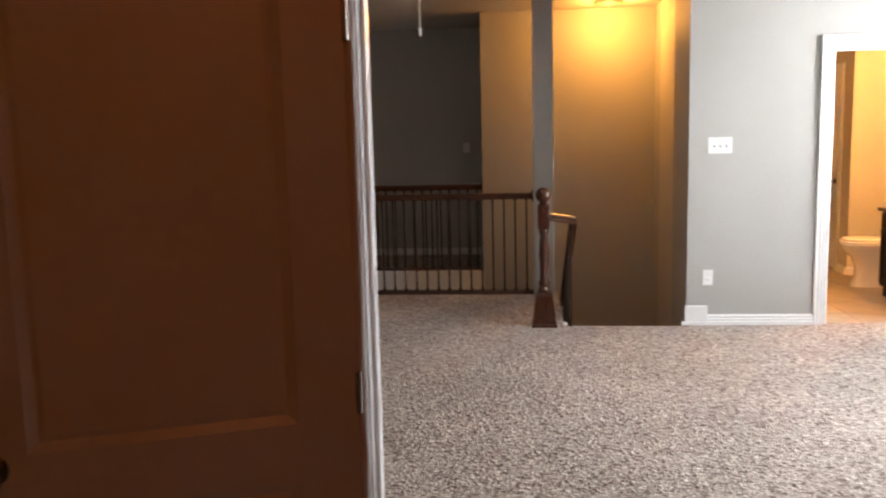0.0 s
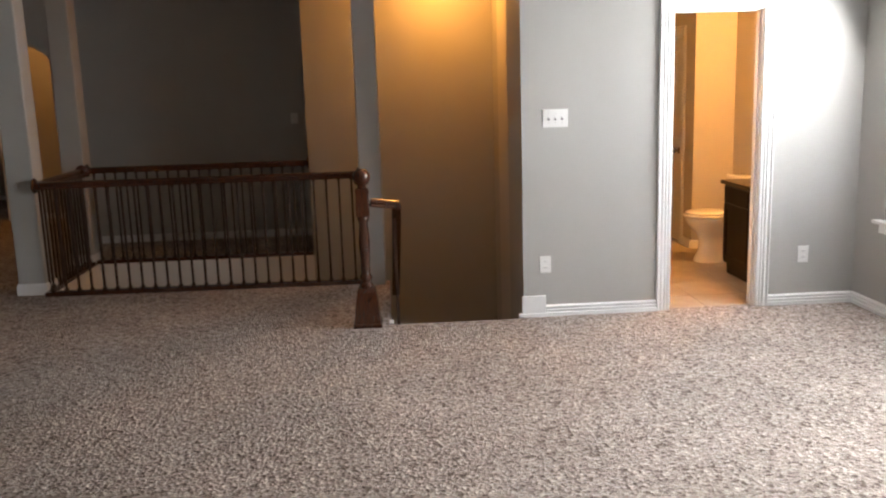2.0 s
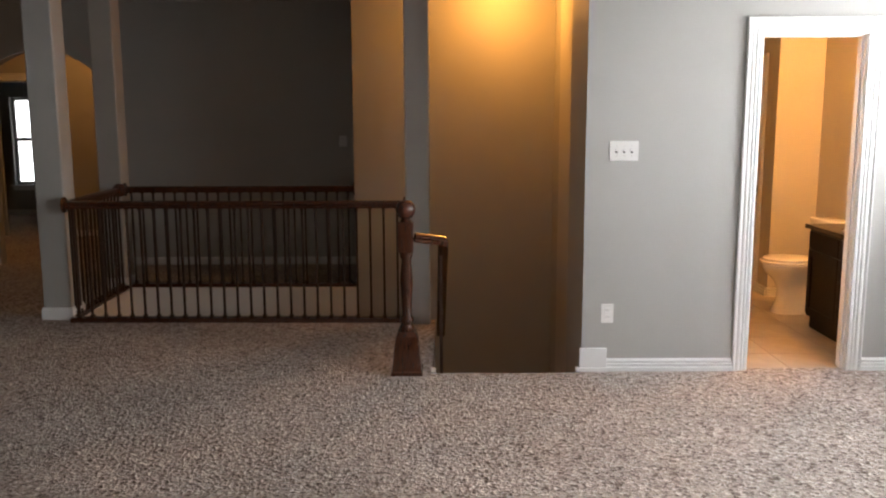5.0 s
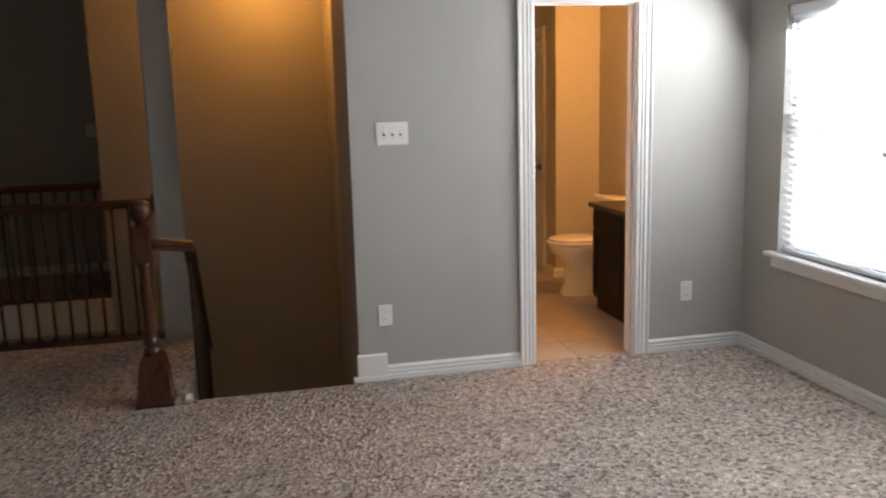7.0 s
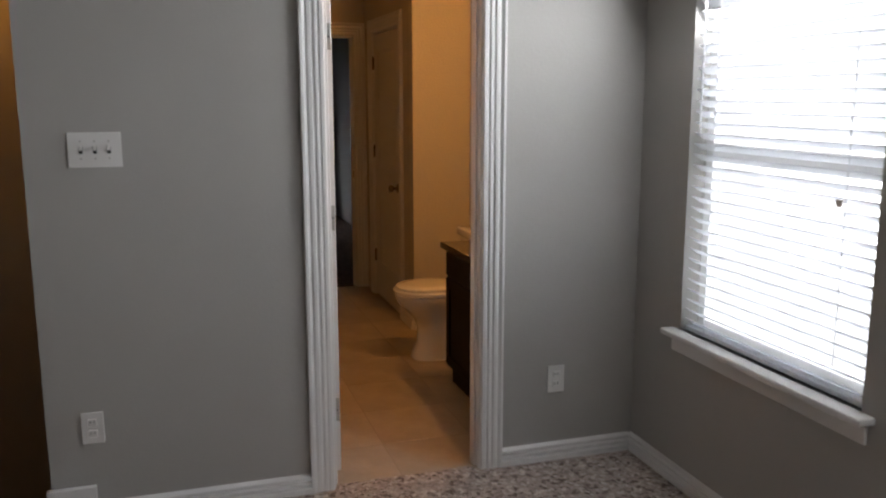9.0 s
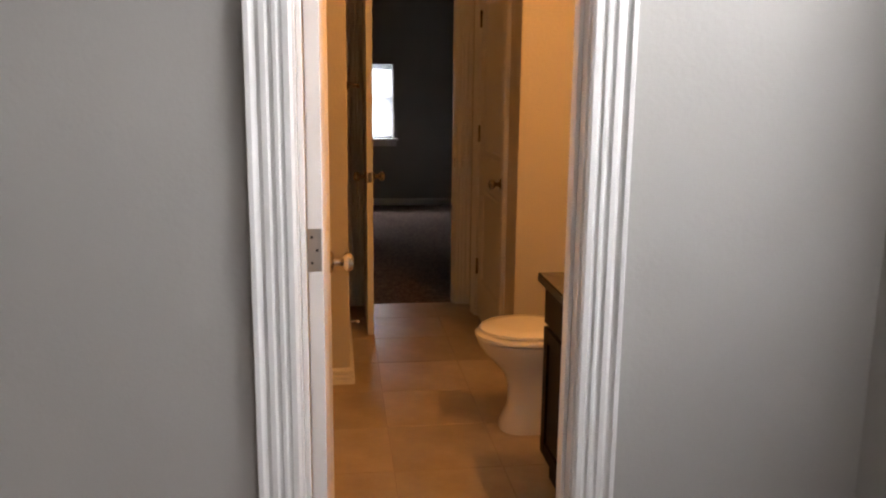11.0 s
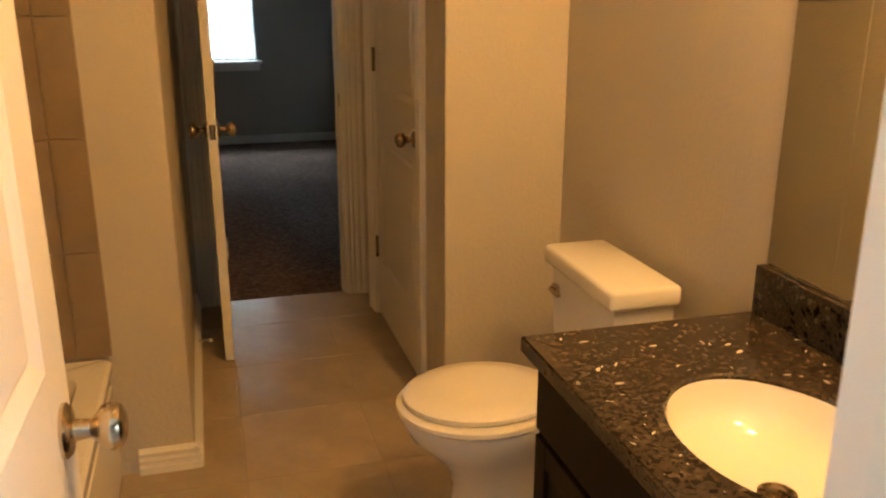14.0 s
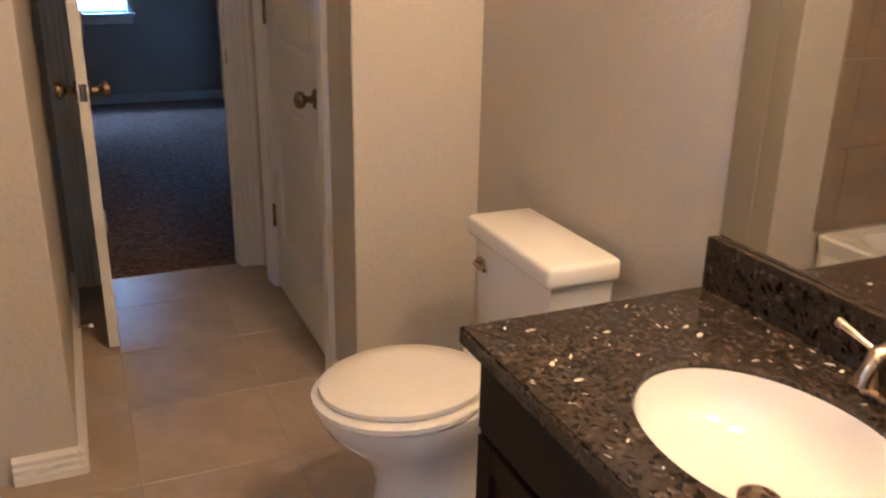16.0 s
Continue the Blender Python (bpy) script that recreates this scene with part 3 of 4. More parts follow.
Hm = pose(-6.52, 14.8, 0.49)
window("window_4", Hm, 0.32, 1.42, "narrow bright window at the end of the hall")
structure("backdrop", boxes([(4.9, 0.5, -1.0, 4.95, 7.5, 4.0), (0.0, 15.6, -1.0, 4.6, 15.65, 4.0), (-8.0, 16.2, -1, -4.5, 16.25, 4)]), M_OUTSIDE, "bright overcast white outside the windows", "sky")


# ---- columns and railings ----
def column(x0, y0, x1, y1, z0, label, base=True):
    c = holder("column", pose((x0 + x1) / 2, (y0 + y1) / 2, z0), label, "column", "square drywall columns")
    w, d = (x1 - x0) / 2, (y1 - y0) / 2
    part("shaft", box(-w, -d, 0, w, d, CEIL - z0, bevel=0.012), M_WALL, c)
    if base:
        part("base_trim", boxes([(-w - 0.014, -d - 0.014, 0, w + 0.014, d + 0.014, 0.085), (-w - 0.008, -d - 0.008, 0.085, w + 0.008, d + 0.008, 0.10)], 0.003), M_TRIM, c, "white base trim")
    return c


column(-2.645, 7.40, -2.42, 7.61, 0, "square greige column with white base at the stairwell corner")
column(-2.65, 8.65, -2.44, 8.86, 0, "square greige column in shadow behind the railing")
column(0.25, 7.21, 0.436, 7.39, -0.22, "slim greige column beside the stair", base=False)
part("footing", box(-0.075, -0.075, -2.68, 0.075, 0.075, 0.0), M_WALL, bpy.data.objects["column.002"])


def rail_section():
    return [(-0.030, 0.0), (0.030, 0.0), (0.034, 0.012), (0.026, 0.022), (0.032, 0.032), (0.028, 0.048), (0.014, 0.058), (-0.014, 0.058), (-0.028, 0.048), (-0.032, 0.032), (-0.026, 0.022), (-0.034, 0.012)]


def rail_bar(a, b):
    """A moulded handrail from a to b (its under side)."""
    a, b = Vector(a), Vector(b)
    d = (b - a).normalized()
    side = Vector((d.y, -d.x, 0)).normalized()
    up = side.cross(d)
    return loft([[tuple(p + side * u + up * v) for u, v in rail_section()] for p in (a, b)])


BAL = None


def railing(a, b, n, label, h=0.955, ends=(True, True)):
    """A level balustrade from a to b with n balusters."""
    global BAL
    a, b = Vector((*a, 0)), Vector((*b, 0))
    r = holder("stair_railing", Matrix.Translation(a), label, "railing", "railings round the stairwell")
    v = b - a
    part("handrail", rail_bar((0, 0, h - 0.058), tuple(v + Vector((0, 0, h - 0.058)))), M_RAIL, r, "dark cherry wood handrail", True)
    d = v.normalized()
    s = Vector((d.y, -d.x, 0)) * 0.04
    sh = loft([[tuple(p - s), tuple(p + s), tuple(p + s * 0.8 + Vector((0, 0, 0.035))), tuple(p - s * 0.8 + Vector((0, 0, 0.035)))] for p in (Vector(), v)])
    part("shoe_rail", sh, M_RAIL, r)
    for i in range(n):
        p = v * ((i + 0.6) / (n + 0.2))
        if BAL is None:
            bm = box(-0.009, -0.009, 0.03, 0.009, 0.009, 0.905, bevel=0.003)
            for z0, z1, q in ((0.034, 0.058, 0.016), (0.880, 0.898, 0.013)):
                cube(bm, -q, -q, z0, q, q, z1, bevel=0.003)
            o = link("baluster", bm, M_IRON)
            BAL = o.data
        else:
            o = new("baluster", BAL)
        o.parent = r
        o.location = p
    for e, p, sg in ((ends[0], Vector(), 1), (ends[1], v, -1)):
        if e:
            ros = lathe([(0.0005, 0), (0.062, 0), (0.062, 0.010), (0.050, 0.018), (0.0005, 0.02)], 24)
            z = Vector((0, 0, 1)).rotation_difference(d * sg).to_matrix().to_4x4()
            moved(ros, Matrix.Translation(p - d * sg * 0.002 + Vector((0, 0, h - 0.03))) @ z)
            part("rosette", ros, M_RAIL, r, smooth=True)
    return r


railing((-2.40, 7.345), (0.246, 7.30), 25, "dark balustrade along the loft edge of the stairwell")
railing((-2.41, 7.41), (-2.46, 8.645), 14, "dark balustrade at the side of the stairwell", ends=(False, True))
railing((-2.436, 8.71), (-0.29, 8.71), 21, "dark balustrade in shadow at the back of the stairwell")

newel = holder("newel_post", pose(0.31, 5.985, 0), "dark cherry newel post with turned shaft and ball", "newel post")
part("plinth", loft([[(-a, -a, z), (a, -a, z), (a, a, z), (-a, a, z)] for a, z in ((0.098, 0), (0.098, 0.02), (0.090, 0.03), (0.078, 0.16), (0.066, 0.24), (0.052, 0.27))]), M_RAIL, newel)
part("turned_shaft", lathe([(0.040, 0.27), (0.046, 0.28), (0.046, 0.295), (0.034, 0.31), (0.044, 0.33), (0.044, 0.345), (0.030, 0.37), (0.034, 0.48), (0.040, 0.58), (0.030, 0.72), (0.040, 0.74), (0.040, 0.755), (0.034, 0.77)], 20), M_RAIL, newel, smooth=True)
tb = part("top_block", box(-0.046, -0.046, 0.765, 0.046, 0.046, 0.955, bevel=0.006), M_RAIL, newel)
part("ball", lathe([(0.030, 0.955), (0.036, 0.962), (0.026, 0.972), (0.044, 0.985), (0.058, 1.01), (0.062, 1.035), (0.056, 1.06), (0.036, 1.082), (0.0005, 1.092)], 22), M_RAIL, tb, smooth=True)

hr = holder("stair_handrail", pose(0.415, 5.985, 0), "dark cherry handrail with balusters going down the stair", "railing")
part("handrail", rail_bar((-0.055, 0.0, 0.83), (0.13, 0.04, 0.80)), M_RAIL, hr, smooth=True)
part("handrail", rail_bar((0.125, 0.02, 0.795), (0.10, 1.36, -0.13)), M_RAIL, hr, smooth=True)
for k in range(8):
    y = 0.12 + k * 0.165
    zt = 0.80 - 0.925 * (y / 1.34)
    part("baluster", box(0.10, y - 0.009, -0.18 * (int(y / 0.26) + 1), 0.118, y + 0.009, zt + 0.01), M_IRON, hr)
part("stringer", loft([[(0.045, y, z0), (0.075, y, z0), (0.075, y, z1), (0.045, y, z1)] for y, z0, z1 in ((-0.04, -0.3, 0.012), (0.05, -0.3, 0.012), (1.34, -1.2, -0.90))]), M_TRIM, hr, "white painted stringer")


# ---- wall plates ----
def plate(name, m, w, h, label, category, kind_):
    p = holder(name, m, label, category, "white wall plates")
    cov = part("cover", box(-w / 2, -0.006, -h / 2, w / 2, 0, h / 2, bevel=0.0025), M_PLATE, p)
    if kind_ == "switch":
        for i in range(3):
            x = (i - 1) * 0.046
            part("toggle", box(x - 0.005, -0.016, -0.002, x + 0.005, -0.005, 0.014, bevel=0.002), M_PLATE, cov)
            part("toggle_slot", box(x - 0.0065, -0.0066, -0.013, x + 0.0065, -0.0061, 0.013), M_SLOT, cov)
            for z in (-0.030, 0.030):
                part("screw", moved(lathe([(0.0004, 0), (0.003, 0), (0.0004, 0.001)], 8), Matrix.Translation((x, -0.006, z)) @ Matrix.Rotation(radians(90), 4, "X")), M_HINGE, cov)
    else:
        for z in (-0.021, 0.021):
            so = part("socket", box(-0.0165, -0.0085, z - 0.0145, 0.0165, -0.0055, z + 0.0145, bevel=0.003), M_PLATE, p)
            for x in (-0.0065, 0.0065):
                part("slot", box(x - 0.0012, -0.009, z - 0.002, x + 0.0012, -0.0084, z + 0.007), M_SLOT, so)
    return p


plate("light_switch", pose(1.642, 5.9995, 1.383), 0.176, 0.122, "white triple light switch on the greige wall", "switch", "switch")
plate("power_outlet", pose(1.566, 5.9995, 0.37), 0.078, 0.120, "white wall outlet near the stair corner", "outlet", "outlet")
plate("power_outlet", pose(3.423, 5.9995, 0.365), 0.078, 0.120, "white wall outlet beside the bathroom door", "outlet", "outlet")
plate("light_switch", pose(-0.535, 9.9495, 1.33), 0.08, 0.117, "white switch plate on the dim far wall", "switch", "outlet")

# ceiling lamps that light the place, and the fan's chains over the loft
def ceiling_lamp(x, y):
    c = holder("ceiling_light", pose(x, y, CEIL), "frosted dome ceiling light, switched on", "ceiling light")
    part("base", lathe([(0.0005, 0), (0.15, 0), (0.15, -0.02), (0.14, -0.03), (0.0005, -0.03)], 28), M_NICKEL, c, smooth=True)
    part("finial", lathe([(0.0005, -0.03), (0.012, -0.035), (0.0005, -0.05)], 12), M_NICKEL, c, smooth=True)
    return c


for lx, ly in ((1.02, 8.15), (-4.0, 11.2), (0.6, -1.2)):
    ceiling_lamp(lx, ly)
fan = holder("ceiling_fan", pose(-0.51, 4.75, CEIL), "brown ceiling fan with pull chains, at rest", "ceiling fan")
part("downrod", lathe([(0.0005, 0), (0.07, 0), (0.06, -0.05), (0.014, -0.06), (0.014, -0.16), (0.0005, -0.16)], 18), M_BRASS, fan, smooth=True)
part("motor", lathe([(0.0005, -0.15), (0.09, -0.155), (0.115, -0.19), (0.115, -0.24), (0.08, -0.28), (0.0005, -0.29)], 24), M_BRASS, fan, smooth=True)
for k in range(5):
    b = box(0.16, -0.065, -0.222, 0.64, 0.065, -0.214, bevel=0.003)
    cube(b, 0.09, -0.015, -0.224, 0.2, 0.015, -0.216)
    part("blade", moved(b, Matrix.Rotation(radians(72 * k + 20), 4, "Z")), M_RAIL, fan)
part("pull_chain", tube([(0.04, -0.03, -0.28), (0.04, -0.03, -0.60)], 0.003, 6), M_NICKEL, fan)
part("chain_knob", moved(lathe([(0.0005, 0), (0.006, -0.006), (0.010, -0.03), (0.008, -0.05), (0.0005, -0.055)], 12), Matrix.Translation((0.04, -0.03, -0.60))), M_PLATE, fan, smooth=True)


# ---- bathroom things ----
def egg(cx, cy, z, front, back, half, n=32, sq=2.0):
    """An oval ring, longer towards -x."""
    pts = []
    for i in range(n):
        a = 2 * math.pi * i / n
        c, s = math.cos(a), math.sin(a)
        ex = abs(c) ** (2 / sq) * (1 if c >= 0 else -1)
        ey = abs(s) ** (2 / sq) * (1 if s >= 0 else -1)
        pts.append((cx + (back if c > 0 else front) * ex, cy + half * ey, z))
    return pts


toilet = holder("toilet", pose(3.335, 7.59, 0), "white porcelain toilet with its lid closed", "toilet")
part("bowl", loft([egg(0.00, 0, 0.001, 0.115, 0.25, 0.105, sq=2.6), egg(0.00, 0, 0.03, 0.11, 0.25, 0.100, sq=2.6), egg(0.01, 0, 0.10, 0.09, 0.25, 0.088, sq=2.4), egg(0.01, 0, 0.19, 0.088, 0.25, 0.088),
      egg(0.0, 0, 0.25, 0.100, 0.25, 0.100), egg(-0.005, 0, 0.30, 0.140, 0.25, 0.130), egg(-0.01, 0, 0.345, 0.182, 0.25, 0.158), egg(-0.01, 0, 0.392, 0.205, 0.25, 0.178), egg(-0.01, 0, 0.405, 0.205, 0.25, 0.178), egg(-0.01, 0, 0.408, 0.195, 0.24, 0.168)]), M_PORC, toilet, smooth=True)
seat = part("seat", loft([egg(-0.012, 0, 0.410, 0.205, 0.205, 0.180), egg(-0.012, 0, 0.413, 0.212, 0.208, 0.186), egg(-0.012, 0, 0.426, 0.212, 0.208, 0.186), egg(-0.012, 0, 0.431, 0.205, 0.203, 0.180)]), M_SEAT, toilet, smooth=True)
part("seat_lid", loft([egg(-0.010, 0, 0.434, 0.189, 0.200, 0.161), egg(-0.010, 0, 0.437, 0.196, 0.204, 0.167), egg(-0.010, 0, 0.449, 0.196, 0.204, 0.167), egg(-0.010, 0, 0.456, 0.185, 0.196, 0.157), egg(-0.010, 0, 0.460, 0.12, 0.13, 0.11)]), M_SEAT, seat, smooth=True)
for y in (-0.075, 0.075):
    part("seat_hinge", box(0.185, y - 0.022, 0.408, 0.225, y + 0.022, 0.450, bevel=0.006), M_SEAT, toilet)
part("shelf", box(0.16, -0.12, 0.30, 0.44, 0.12, 0.409, bevel=0.012), M_PORC, toilet, smooth=True)
tank = part("tank", loft([[(x0, -w, z), (x1, -w, z), (x1, w, z), (x0, w, z)] for z, x0, x1, w in ((0.408, 0.275, 0.410, 0.155), (0.43, 0.268, 0.413, 0.168), (0.715, 0.258, 0.415, 0.190))]), M_PORC, toilet)
part("tank_lid", box(0.238, -0.207, 0.708, 0.425, 0.208, 0.762, bevel=0.014, seg=3), M_PORC, tank, smooth=True)
part("flush_lever", boxes([(0.245, 0.135, 0.630, 0.272, 0.165, 0.660), (0.238, 0.10, 0.638, 0.250, 0.165, 0.652)], 0.004), M_NICKEL, tank, "brushed metal flush lever")
for s in (-1, 1):
    part("bolt_cap", moved(lathe([(0.016, 0), (0.016, 0.008), (0.010, 0.018), (0.0005, 0.02)], 14), Matrix.Translation((0.10, s * 0.112, 0.001))), M_PORC, toilet, smooth=True)
part("supply_line", tube([(0.452, 0.19, 0.16), (0.42, 0.20, 0.17), (0.40, 0.20, 0.24), (0.38, 0.18, 0.39)], 0.006, 8), M_NICKEL, toilet, smooth=True)

# vanity: cabinet, stone top with an oval basin, faucet, mirror, light bar
VX0, VX1, VYA, VYB, VT = 3.276, 3.798, 6.122, 7.15, 0.785
van = holder("vanity_cabinet", pose(0, 0, 0), "espresso wood vanity cabinet under the stone top", "cabinet")
part("body", boxes([(VX0 + 0.045, VYA, 0.0, VX1, VYB - 0.045, 0.09), (VX0 + 0.025, VYA, 0.09, VX1, VYB - 0.02, 0.57), (VX0 + 0.025, VYA, 0.57, VX0 + 0.045, VYB - 0.02, 0.753), (VX1 - 0.03, VYA, 0.57, VX1, VYB - 0.02, 0.753), (VX0 + 0.045, VYB - 0.06, 0.57, VX1 - 0.03, VYB - 0.02, 0.753), (VX0 + 0.045, VYA, 0.57, VX1 - 0.03, VYA + 0.03, 0.753)]), M_ESPRESSO, van)


def shaker(x, y0, y1, z0, z1):
    bm = bmesh.new()
    t, f = 0.02, 0.05
    cube(bm, x, y0, z0, x + t, y0 + f, z1, bevel=0.002)
    cube(bm, x, y1 - f, z0, x + t, y1, z1, bevel=0.002)
    cube(bm, x + 0.0003, y0 + f, z0, x + t, y1 - f, z0 + f, bevel=0.002)
    cube(bm, x + 0.0003, y0 + f, z1 - f, x + t, y1 - f, z1, bevel=0.002)
    cube(bm, x + 0.010, y0 + f - 0.001, z0 + f - 0.001, x + t, y1 - f + 0.001, z1 - f + 0.001)
    return bm


for y0, y1 in ((6.15, 6.62), (6.63, 7.10)):
    part("drawer_front", box(VX0 + 0.004, y0, 0.612, VX0 + 0.024, y1, 0.738, bevel=0.003), M_ESPRESSO, van)
    part("cabinet_door", shaker(VX0 + 0.004, y0, y1, 0.115, 0.598), M_ESPRESSO, van)
part("end_panel", boxes([(VX0 + 0.03, VYB - 0.0195, 0.10, VX0 + 0.08, VYB - 0.013, 0.75), (VX1 - 0.06, VYB - 0.0195, 0.10, VX1 - 0.01, VYB - 0.013, 0.75)], 0.001), M_ESPRESSO, van)

top = holder("granite_countertop", pose(0, 0, 0), "polished brown granite vanity top with pale chips", "countertop")
SX, SY, SA, SB = 3.514, 6.685, 0.160, 0.216
bm = bmesh.new()
N = 64
outer, inner = [], []
tx0, tx1, ty0, ty1 = VX0 - 0.012, VX1, VYA, VYB + 0.002
angs = sorted({2 * math.pi * i / N for i in range(N)} | {math.atan2(y - SY, x - SX) % (2 * math.pi) for x in (tx0, tx1) for y in (ty0, ty1)})
for a in angs:
    c, s = math.cos(a), math.sin(a)
    k = min(((tx1 if c > 0 else tx0) - SX) / c if abs(c) > 1e-6 else 9, ((ty1 if s > 0 else ty0) - SY) / s if abs(s) > 1e-6 else 9)
    outer.append((SX + k * c, SY + k * s))
    inner.append((SX + SA * c, SY + SB * s))
lv = [[bm.verts.new((x, y, z)) for x, y in ring] for ring, z in ((inner, VT - 0.031), (inner, VT - 0.004), ([(SX + (x - SX) * 1.018, SY + (y - SY) * 1.018) for x, y in inner], VT), (outer, VT), (outer, VT - 0.031))]
n = len(angs)
for a, b in zip(lv, lv[1:] + lv[:1]):
    for i in range(n):
        bm.faces.new((a[i], a[(i + 1) % n], b[(i + 1) % n], b[i]))
bmesh.ops.recalc_face_normals(bm, faces=bm.faces)
edges = [e for e in bm.edges if all(v in set(lv[3]) for v in e.verts)]
bmesh.ops.bevel(bm, geom=edges, offset=0.004, segments=2, affect="EDGES")
part("slab", bm, M_GRANITE, top)
part("backsplash", box(VX1 - 0.022, VYA, VT + 0.0005, VX1, VYB, VT + 0.102, bevel=0.002), M_GRANITE, top)
rnd = random.Random(5)
bm = bmesh.new()
for k in range(230):
    x, y = rnd.uniform(tx0 + 0.01, tx1 - 0.03), rnd.uniform(ty0 + 0.01, ty1 - 0.01)
    if ((x - SX) / (SA + 0.02)) ** 2 + ((y - SY) / (SB + 0.02)) ** 2 < 1:
        continue
    a, L = rnd.uniform(0, 6.28), rnd.choice((0.002, 0.003, 0.003, 0.004, 0.005, 0.006, 0.011)) * rnd.uniform(0.6, 1.1)
    W = L * rnd.uniform(0.15, 0.5)
    m_ = rnd.randint(5, 7)
    bm.faces.new([bm.verts.new((x + math.cos(a) * L * math.cos(q) * (w := rnd.uniform(0.7, 1.1)) - math.sin(a) * W * math.sin(q) * w, y + math.sin(a) * L * math.cos(q) * w + math.cos(a) * W * math.sin(q) * w, VT + 0.0004)) for q in (6.283 * j / m_ for j in range(m_))])
tagged(part("stone_chips", bm, M_CHIP, top, "pale shell-like chips in the stone"), kind="stuff")

basin = holder("sink_basin", pose(SX, SY, VT), "white oval undermount basin set in the granite", "sink")
prof = [(0.998, -0.012), (0.992, -0.009), (0.985, -0.020), (0.96, -0.047), (0.89, -0.072), (0.72, -0.092), (0.45, -0.103), (0.15, -0.107)]
part("bowl", loft([[(SA * k * math.cos(2 * math.pi * i / 48), SB * k * math.sin(2 * math.pi * i / 48), z) for i in range(48)] for k, z in prof], cap0=False), M_PORC, basin, smooth=True)
part("drain", lathe([(0.0005, -0.109), (0.030, -0.109), (0.030, -0.100), (0.024, -0.098), (0.019, -0.103), (0.016, -0.098), (0.0005, -0.095)], 24), M_BRASS, basin, "brushed metal pop-up drain", True)

fau = holder("faucet", pose(3.738, SY - 0.02, VT) @ Matrix.Scale(0.84, 4), "brushed nickel two-handle faucet with arched spout", "faucet")
part("base_plate", box(-0.026, -0.098, 0.0005, 0.026, 0.098, 0.016, bevel=0.010, seg=3), M_NICKEL, fau, smooth=True)
sp = [(0, 0, 0.014), (0, 0, 0.06), (-0.006, 0, 0.095), (-0.030, 0, 0.122), (-0.062, 0, 0.128), (-0.092, 0, 0.116), (-0.110, 0, 0.088), (-0.113, 0, 0.070)]
part("spout", tube(sp, [0.020, 0.016, 0.0145, 0.014, 0.0135, 0.0135, 0.013, 0.0135], 16), M_NICKEL, fau, smooth=True)
for s in (-1, 1):
    hpost = part("handle_post", moved(lathe([(0.021, 0.014), (0.019, 0.025), (0.013, 0.05), (0.012, 0.066), (0.017, 0.072), (0.016, 0.082), (0.0005, 0.09)], 18), Matrix.Translation((0, s * 0.070, 0))), M_NICKEL, fau, smooth=True)
    part("handle", tube([(0, s * 0.070, 0.078), (-0.010, s * 0.103, 0.094), (-0.014, s * 0.146, 0.106)], [0.006, 0.007, 0.010], 10), M_NICKEL, hpost, smooth=True)
part("lift_rod", moved(lathe([(0.003, 0.014), (0.003, 0.10), (0.007, 0.104), (0.0005, 0.115)], 10), Matrix.Translation((0.018, 0, 0))), M_NICKEL, fau, smooth=True)

mir = holder("wall_mirror", pose(0, 0, 0), "frameless mirror above the granite backsplash", "mirror")
part("mirror_glass", box(VX1 - 0.005, VYA + 0.004, VT + 0.104, VX1 - 0.0005, VYB - 0.012, 1.98), M_MIRROR, mir)

bar = holder("vanity_light", pose(3.798, 6.62, 2.16), "brushed nickel vanity light with frosted shades", "wall lamp")
part("back_plate", box(-0.02, -0.33, -0.05, 0, 0.33, 0.05, bevel=0.006), M_NICKEL, bar)
for s in (-0.22, 0.23):
    part("arm", tube([(-0.015, s, 0), (-0.10, s, 0.02), (-0.165, s, 0.10)], 0.010, 10), M_NICKEL, bar, smooth=True)
    part("cup", moved(lathe([(0.012, 0.11), (0.034, 0.10), (0.036, 0.075), (0.030, 0.07)], 18), Matrix.Translation((-0.168, s, 0.0))), M_NICKEL, bar, smooth=True)

# tub in its alcove
tub = holder("bathtub", pose(0, 0, 0), "white alcove bathtub with a rounded rim", "bathtub")
TX0, TX1, TY0, TY1, TZ = 1.662, 2.39, 6.70, 8.168, 0.40


def ring_rect(x0, x1, y0, y1, z, r, n=6):
    pts = []
    for cx, cy, a0 in ((x1 - r, y1 - r, 0), (x0 + r, y1 - r, 90), (x0 + r, y0 + r, 180), (x1 - r, y0 + r, 270)):
        for i in range(n + 1):
            a = radians(a0 + 90 * i / n)
            pts.append((cx + r * math.cos(a), cy + r * math.sin(a), z))
    return pts


part("shell", loft([ring_rect(TX0, TX1 - 0.01, TY0, TY1, 0.001, 0.02), ring_rect(TX0, TX1 - 0.01, TY0, TY1, TZ - 0.05, 0.02), ring_rect(TX0, TX1, TY0, TY1, TZ - 0.03, 0.02), ring_rect(TX0, TX1, TY0, TY1, TZ - 0.01, 0.02),
      ring_rect(TX0 + 0.01, TX1 - 0.01, TY0 + 0.01, TY1 - 0.01, TZ, 0.02), ring_rect(TX0 + 0.06, TX1 - 0.075, TY0 + 0.08, TY1 - 0.08, TZ - 0.002, 0.10), ring_rect(TX0 + 0.08, TX1 - 0.09, TY0 + 0.10, TY1 - 0.10, TZ - 0.03, 0.12), ring_rect(TX0 + 0.13, TX1 - 0.14, TY0 + 0.18, TY1 - 0.18, 0.09, 0.12)]), M_TUB, tub, smooth=True)
part("apron_panel", box(TX1 - 0.0102, TY0 + 0.06, 0.04, TX1 - 0.004, TY1 - 0.04, TZ - 0.07, bevel=0.002), M_TUB, tub)
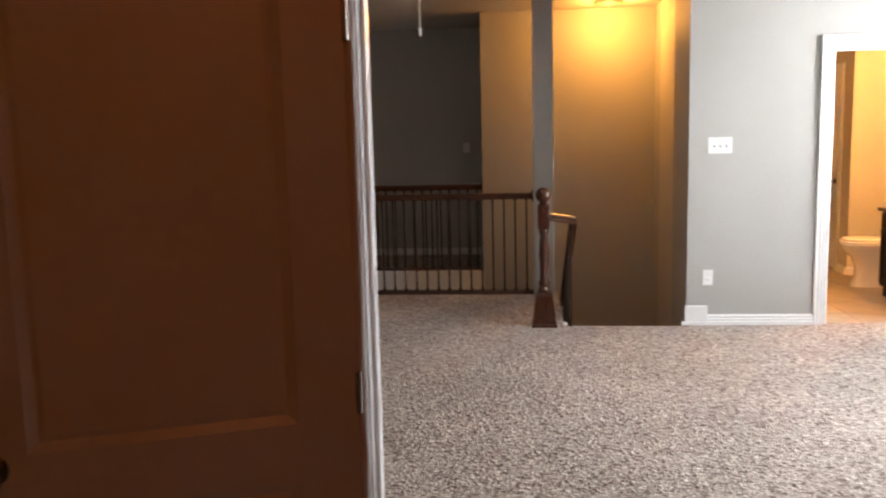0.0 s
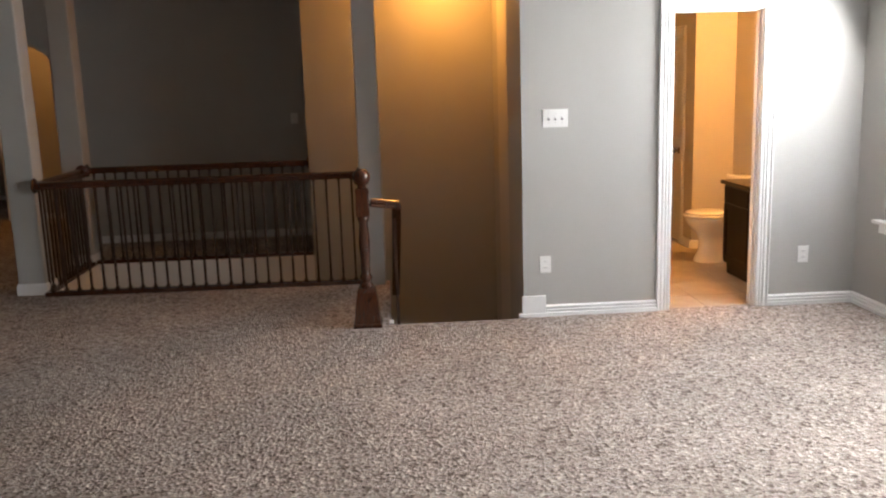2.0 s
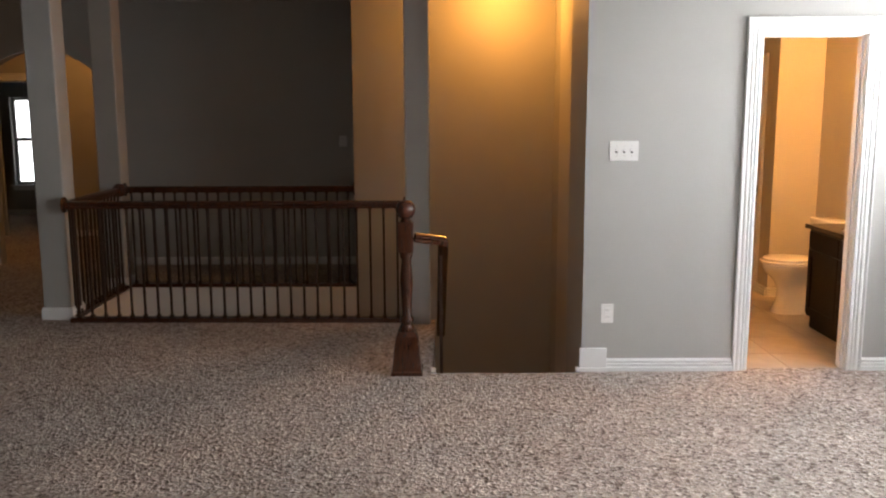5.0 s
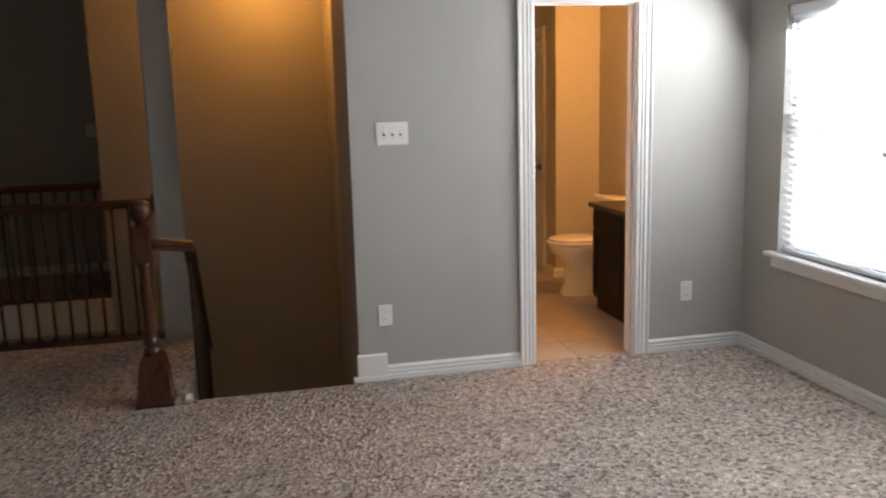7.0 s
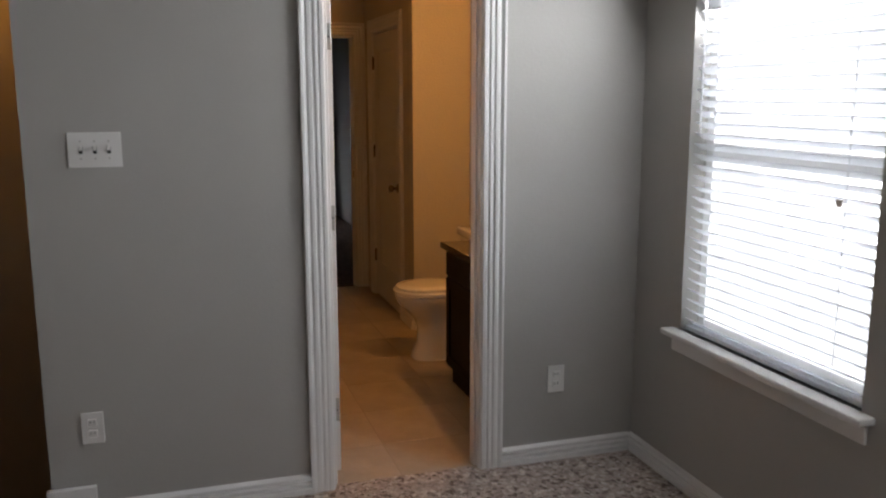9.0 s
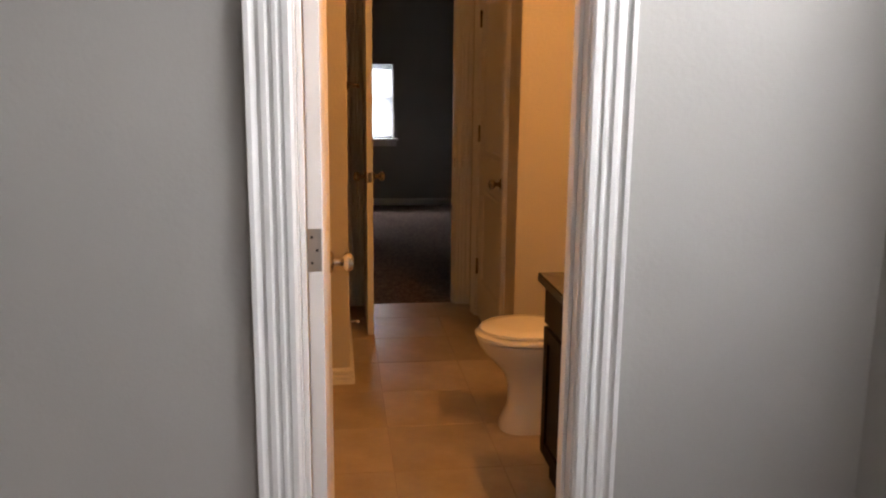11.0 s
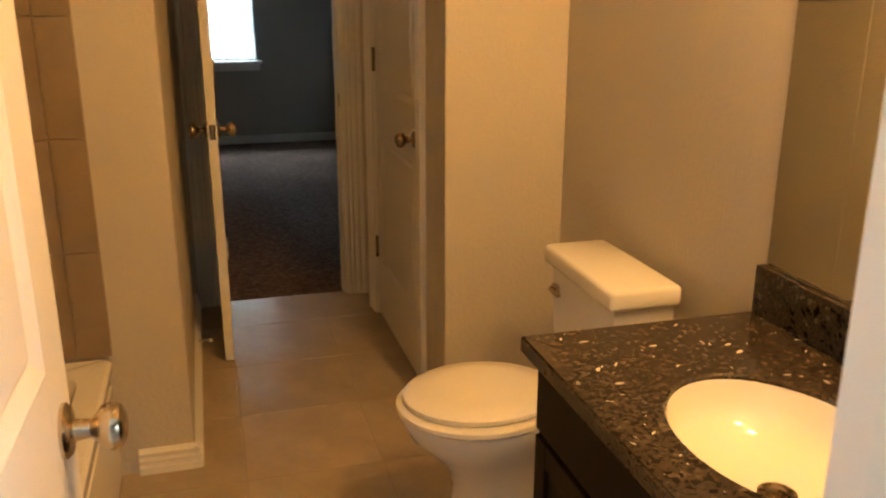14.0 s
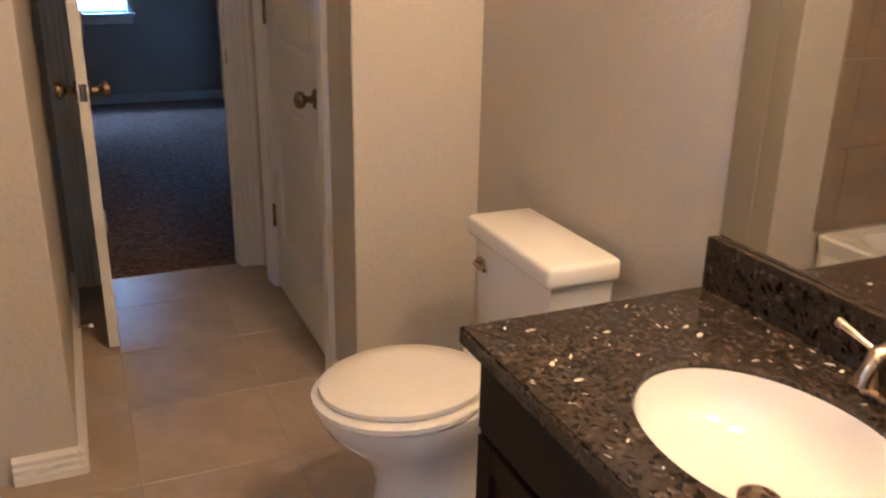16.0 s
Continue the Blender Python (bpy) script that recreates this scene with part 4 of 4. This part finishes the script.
structure("wall_tub_end", boxes([(1.65, 6.58, -0.22, 2.395, 6.69, CEIL)]), M_BATHWALL, "painted wall at the near end of the tub")

towel = holder("towel_bar", pose(2.596, 8.60, 1.43), "bronze towel bar on the wall beside the open door", "towel bar")
for y in (-0.28, 0.28):
    part("post", moved(lathe([(0.0005, 0), (0.024, 0), (0.024, 0.006), (0.010, 0.014), (0.009, 0.05), (0.013, 0.058), (0.0005, 0.064)], 16, "X"), Matrix.Translation((0, y, 0))), M_BRASS, towel, smooth=True)
part("bar", tube([(0.05, -0.28, 0), (0.05, 0.28, 0)], 0.008, 10), M_BRASS, towel, smooth=True)
stop = holder("door_stop", pose(2.596, 9.05, 0.06), "small white-tipped spring door stop on the baseboard", "door stop")
part("spring", tube([(0.012, 0, 0), (0.055, 0, 0)], 0.005, 8), M_NICKEL, stop, smooth=True)
part("tip", tube([(0.055, 0, 0), (0.068, 0, 0)], 0.008, 8), M_PLATE, stop, smooth=True)

# ---- tiles: floor and shower wall ----
fl = structure("floor_bath", boxes([(1.65, 6.03, -0.22, 3.80, 9.66, -0.0015)]), M_GROUT, "beige ceramic tile floor of the bathroom", "floor")
TW, GAP = 0.42, 0.004
tile_mesh = {}
for i in range(-3, 3):
    for j in range(-6, 5):
        x0, y0 = 3.165 + i * TW, 8.475 + j * TW
        x1, y1 = min(x0 + TW, 3.80), min(y0 + TW, 9.655)
        x0, y0 = max(x0, 2.385), max(y0, 6.03)
        if x1 - x0 < 0.03 or y1 - y0 < 0.03:
            continue
        key = (round(x1 - x0, 3), round(y1 - y0, 3))
        if key not in tile_mesh:
            w, d = key[0] - GAP, key[1] - GAP
            tl = link("tile", loft([[(GAP / 2 + e, GAP / 2 + e, z), (w + GAP / 2 - e, GAP / 2 + e, z), (w + GAP / 2 - e, d + GAP / 2 - e, z), (GAP / 2 + e, d + GAP / 2 - e, z)] for e, z in ((0, -0.010), (0, -0.002), (0.0015, 0.0))]), M_TILE)
            tile_mesh[key] = tl.data
        else:
            tl = new("tile", tile_mesh[key])
        tl.parent = fl
        tl.location = (x0, y0, 0)
sw = structure("wall_shower", boxes([(1.652, 8.182, 0.40, 2.39, 8.1895, 2.1), (1.6505, 6.69, 0.40, 1.656, 8.18, 2.1)]), M_GROUT, "tan tiled shower wall over the tub", "wall")
ST = 0.32
tile_mesh = {}
for wall in (0, 1):
    span = 0.734 if wall == 0 else 1.48
    for i in range(int(span / ST) + 1):
        for j in range(6):
            w = min(ST, span - i * ST)
            hgt = min(ST, 1.7 - j * ST)
            if w < 0.02 or hgt < 0.02:
                continue
            key = (round(w, 3), round(hgt, 3))
            if key not in tile_mesh:
                tl = link("wall_tile", box(0.0015, -0.006, 0.0015, w - 0.0015, 0.0, hgt - 0.0015, bevel=0.001, seg=1), M_SURROUND)
                tile_mesh[key] = tl.data
            else:
                tl = new("wall_tile", tile_mesh[key])
            tl.parent = sw
            tl.matrix_basis = pose(1.657 + i * ST, 8.1815, 0.40 + j * ST) if wall == 0 else pose(1.6565, 6.695 + i * ST, 0.40 + j * ST, 0, 0, 90)
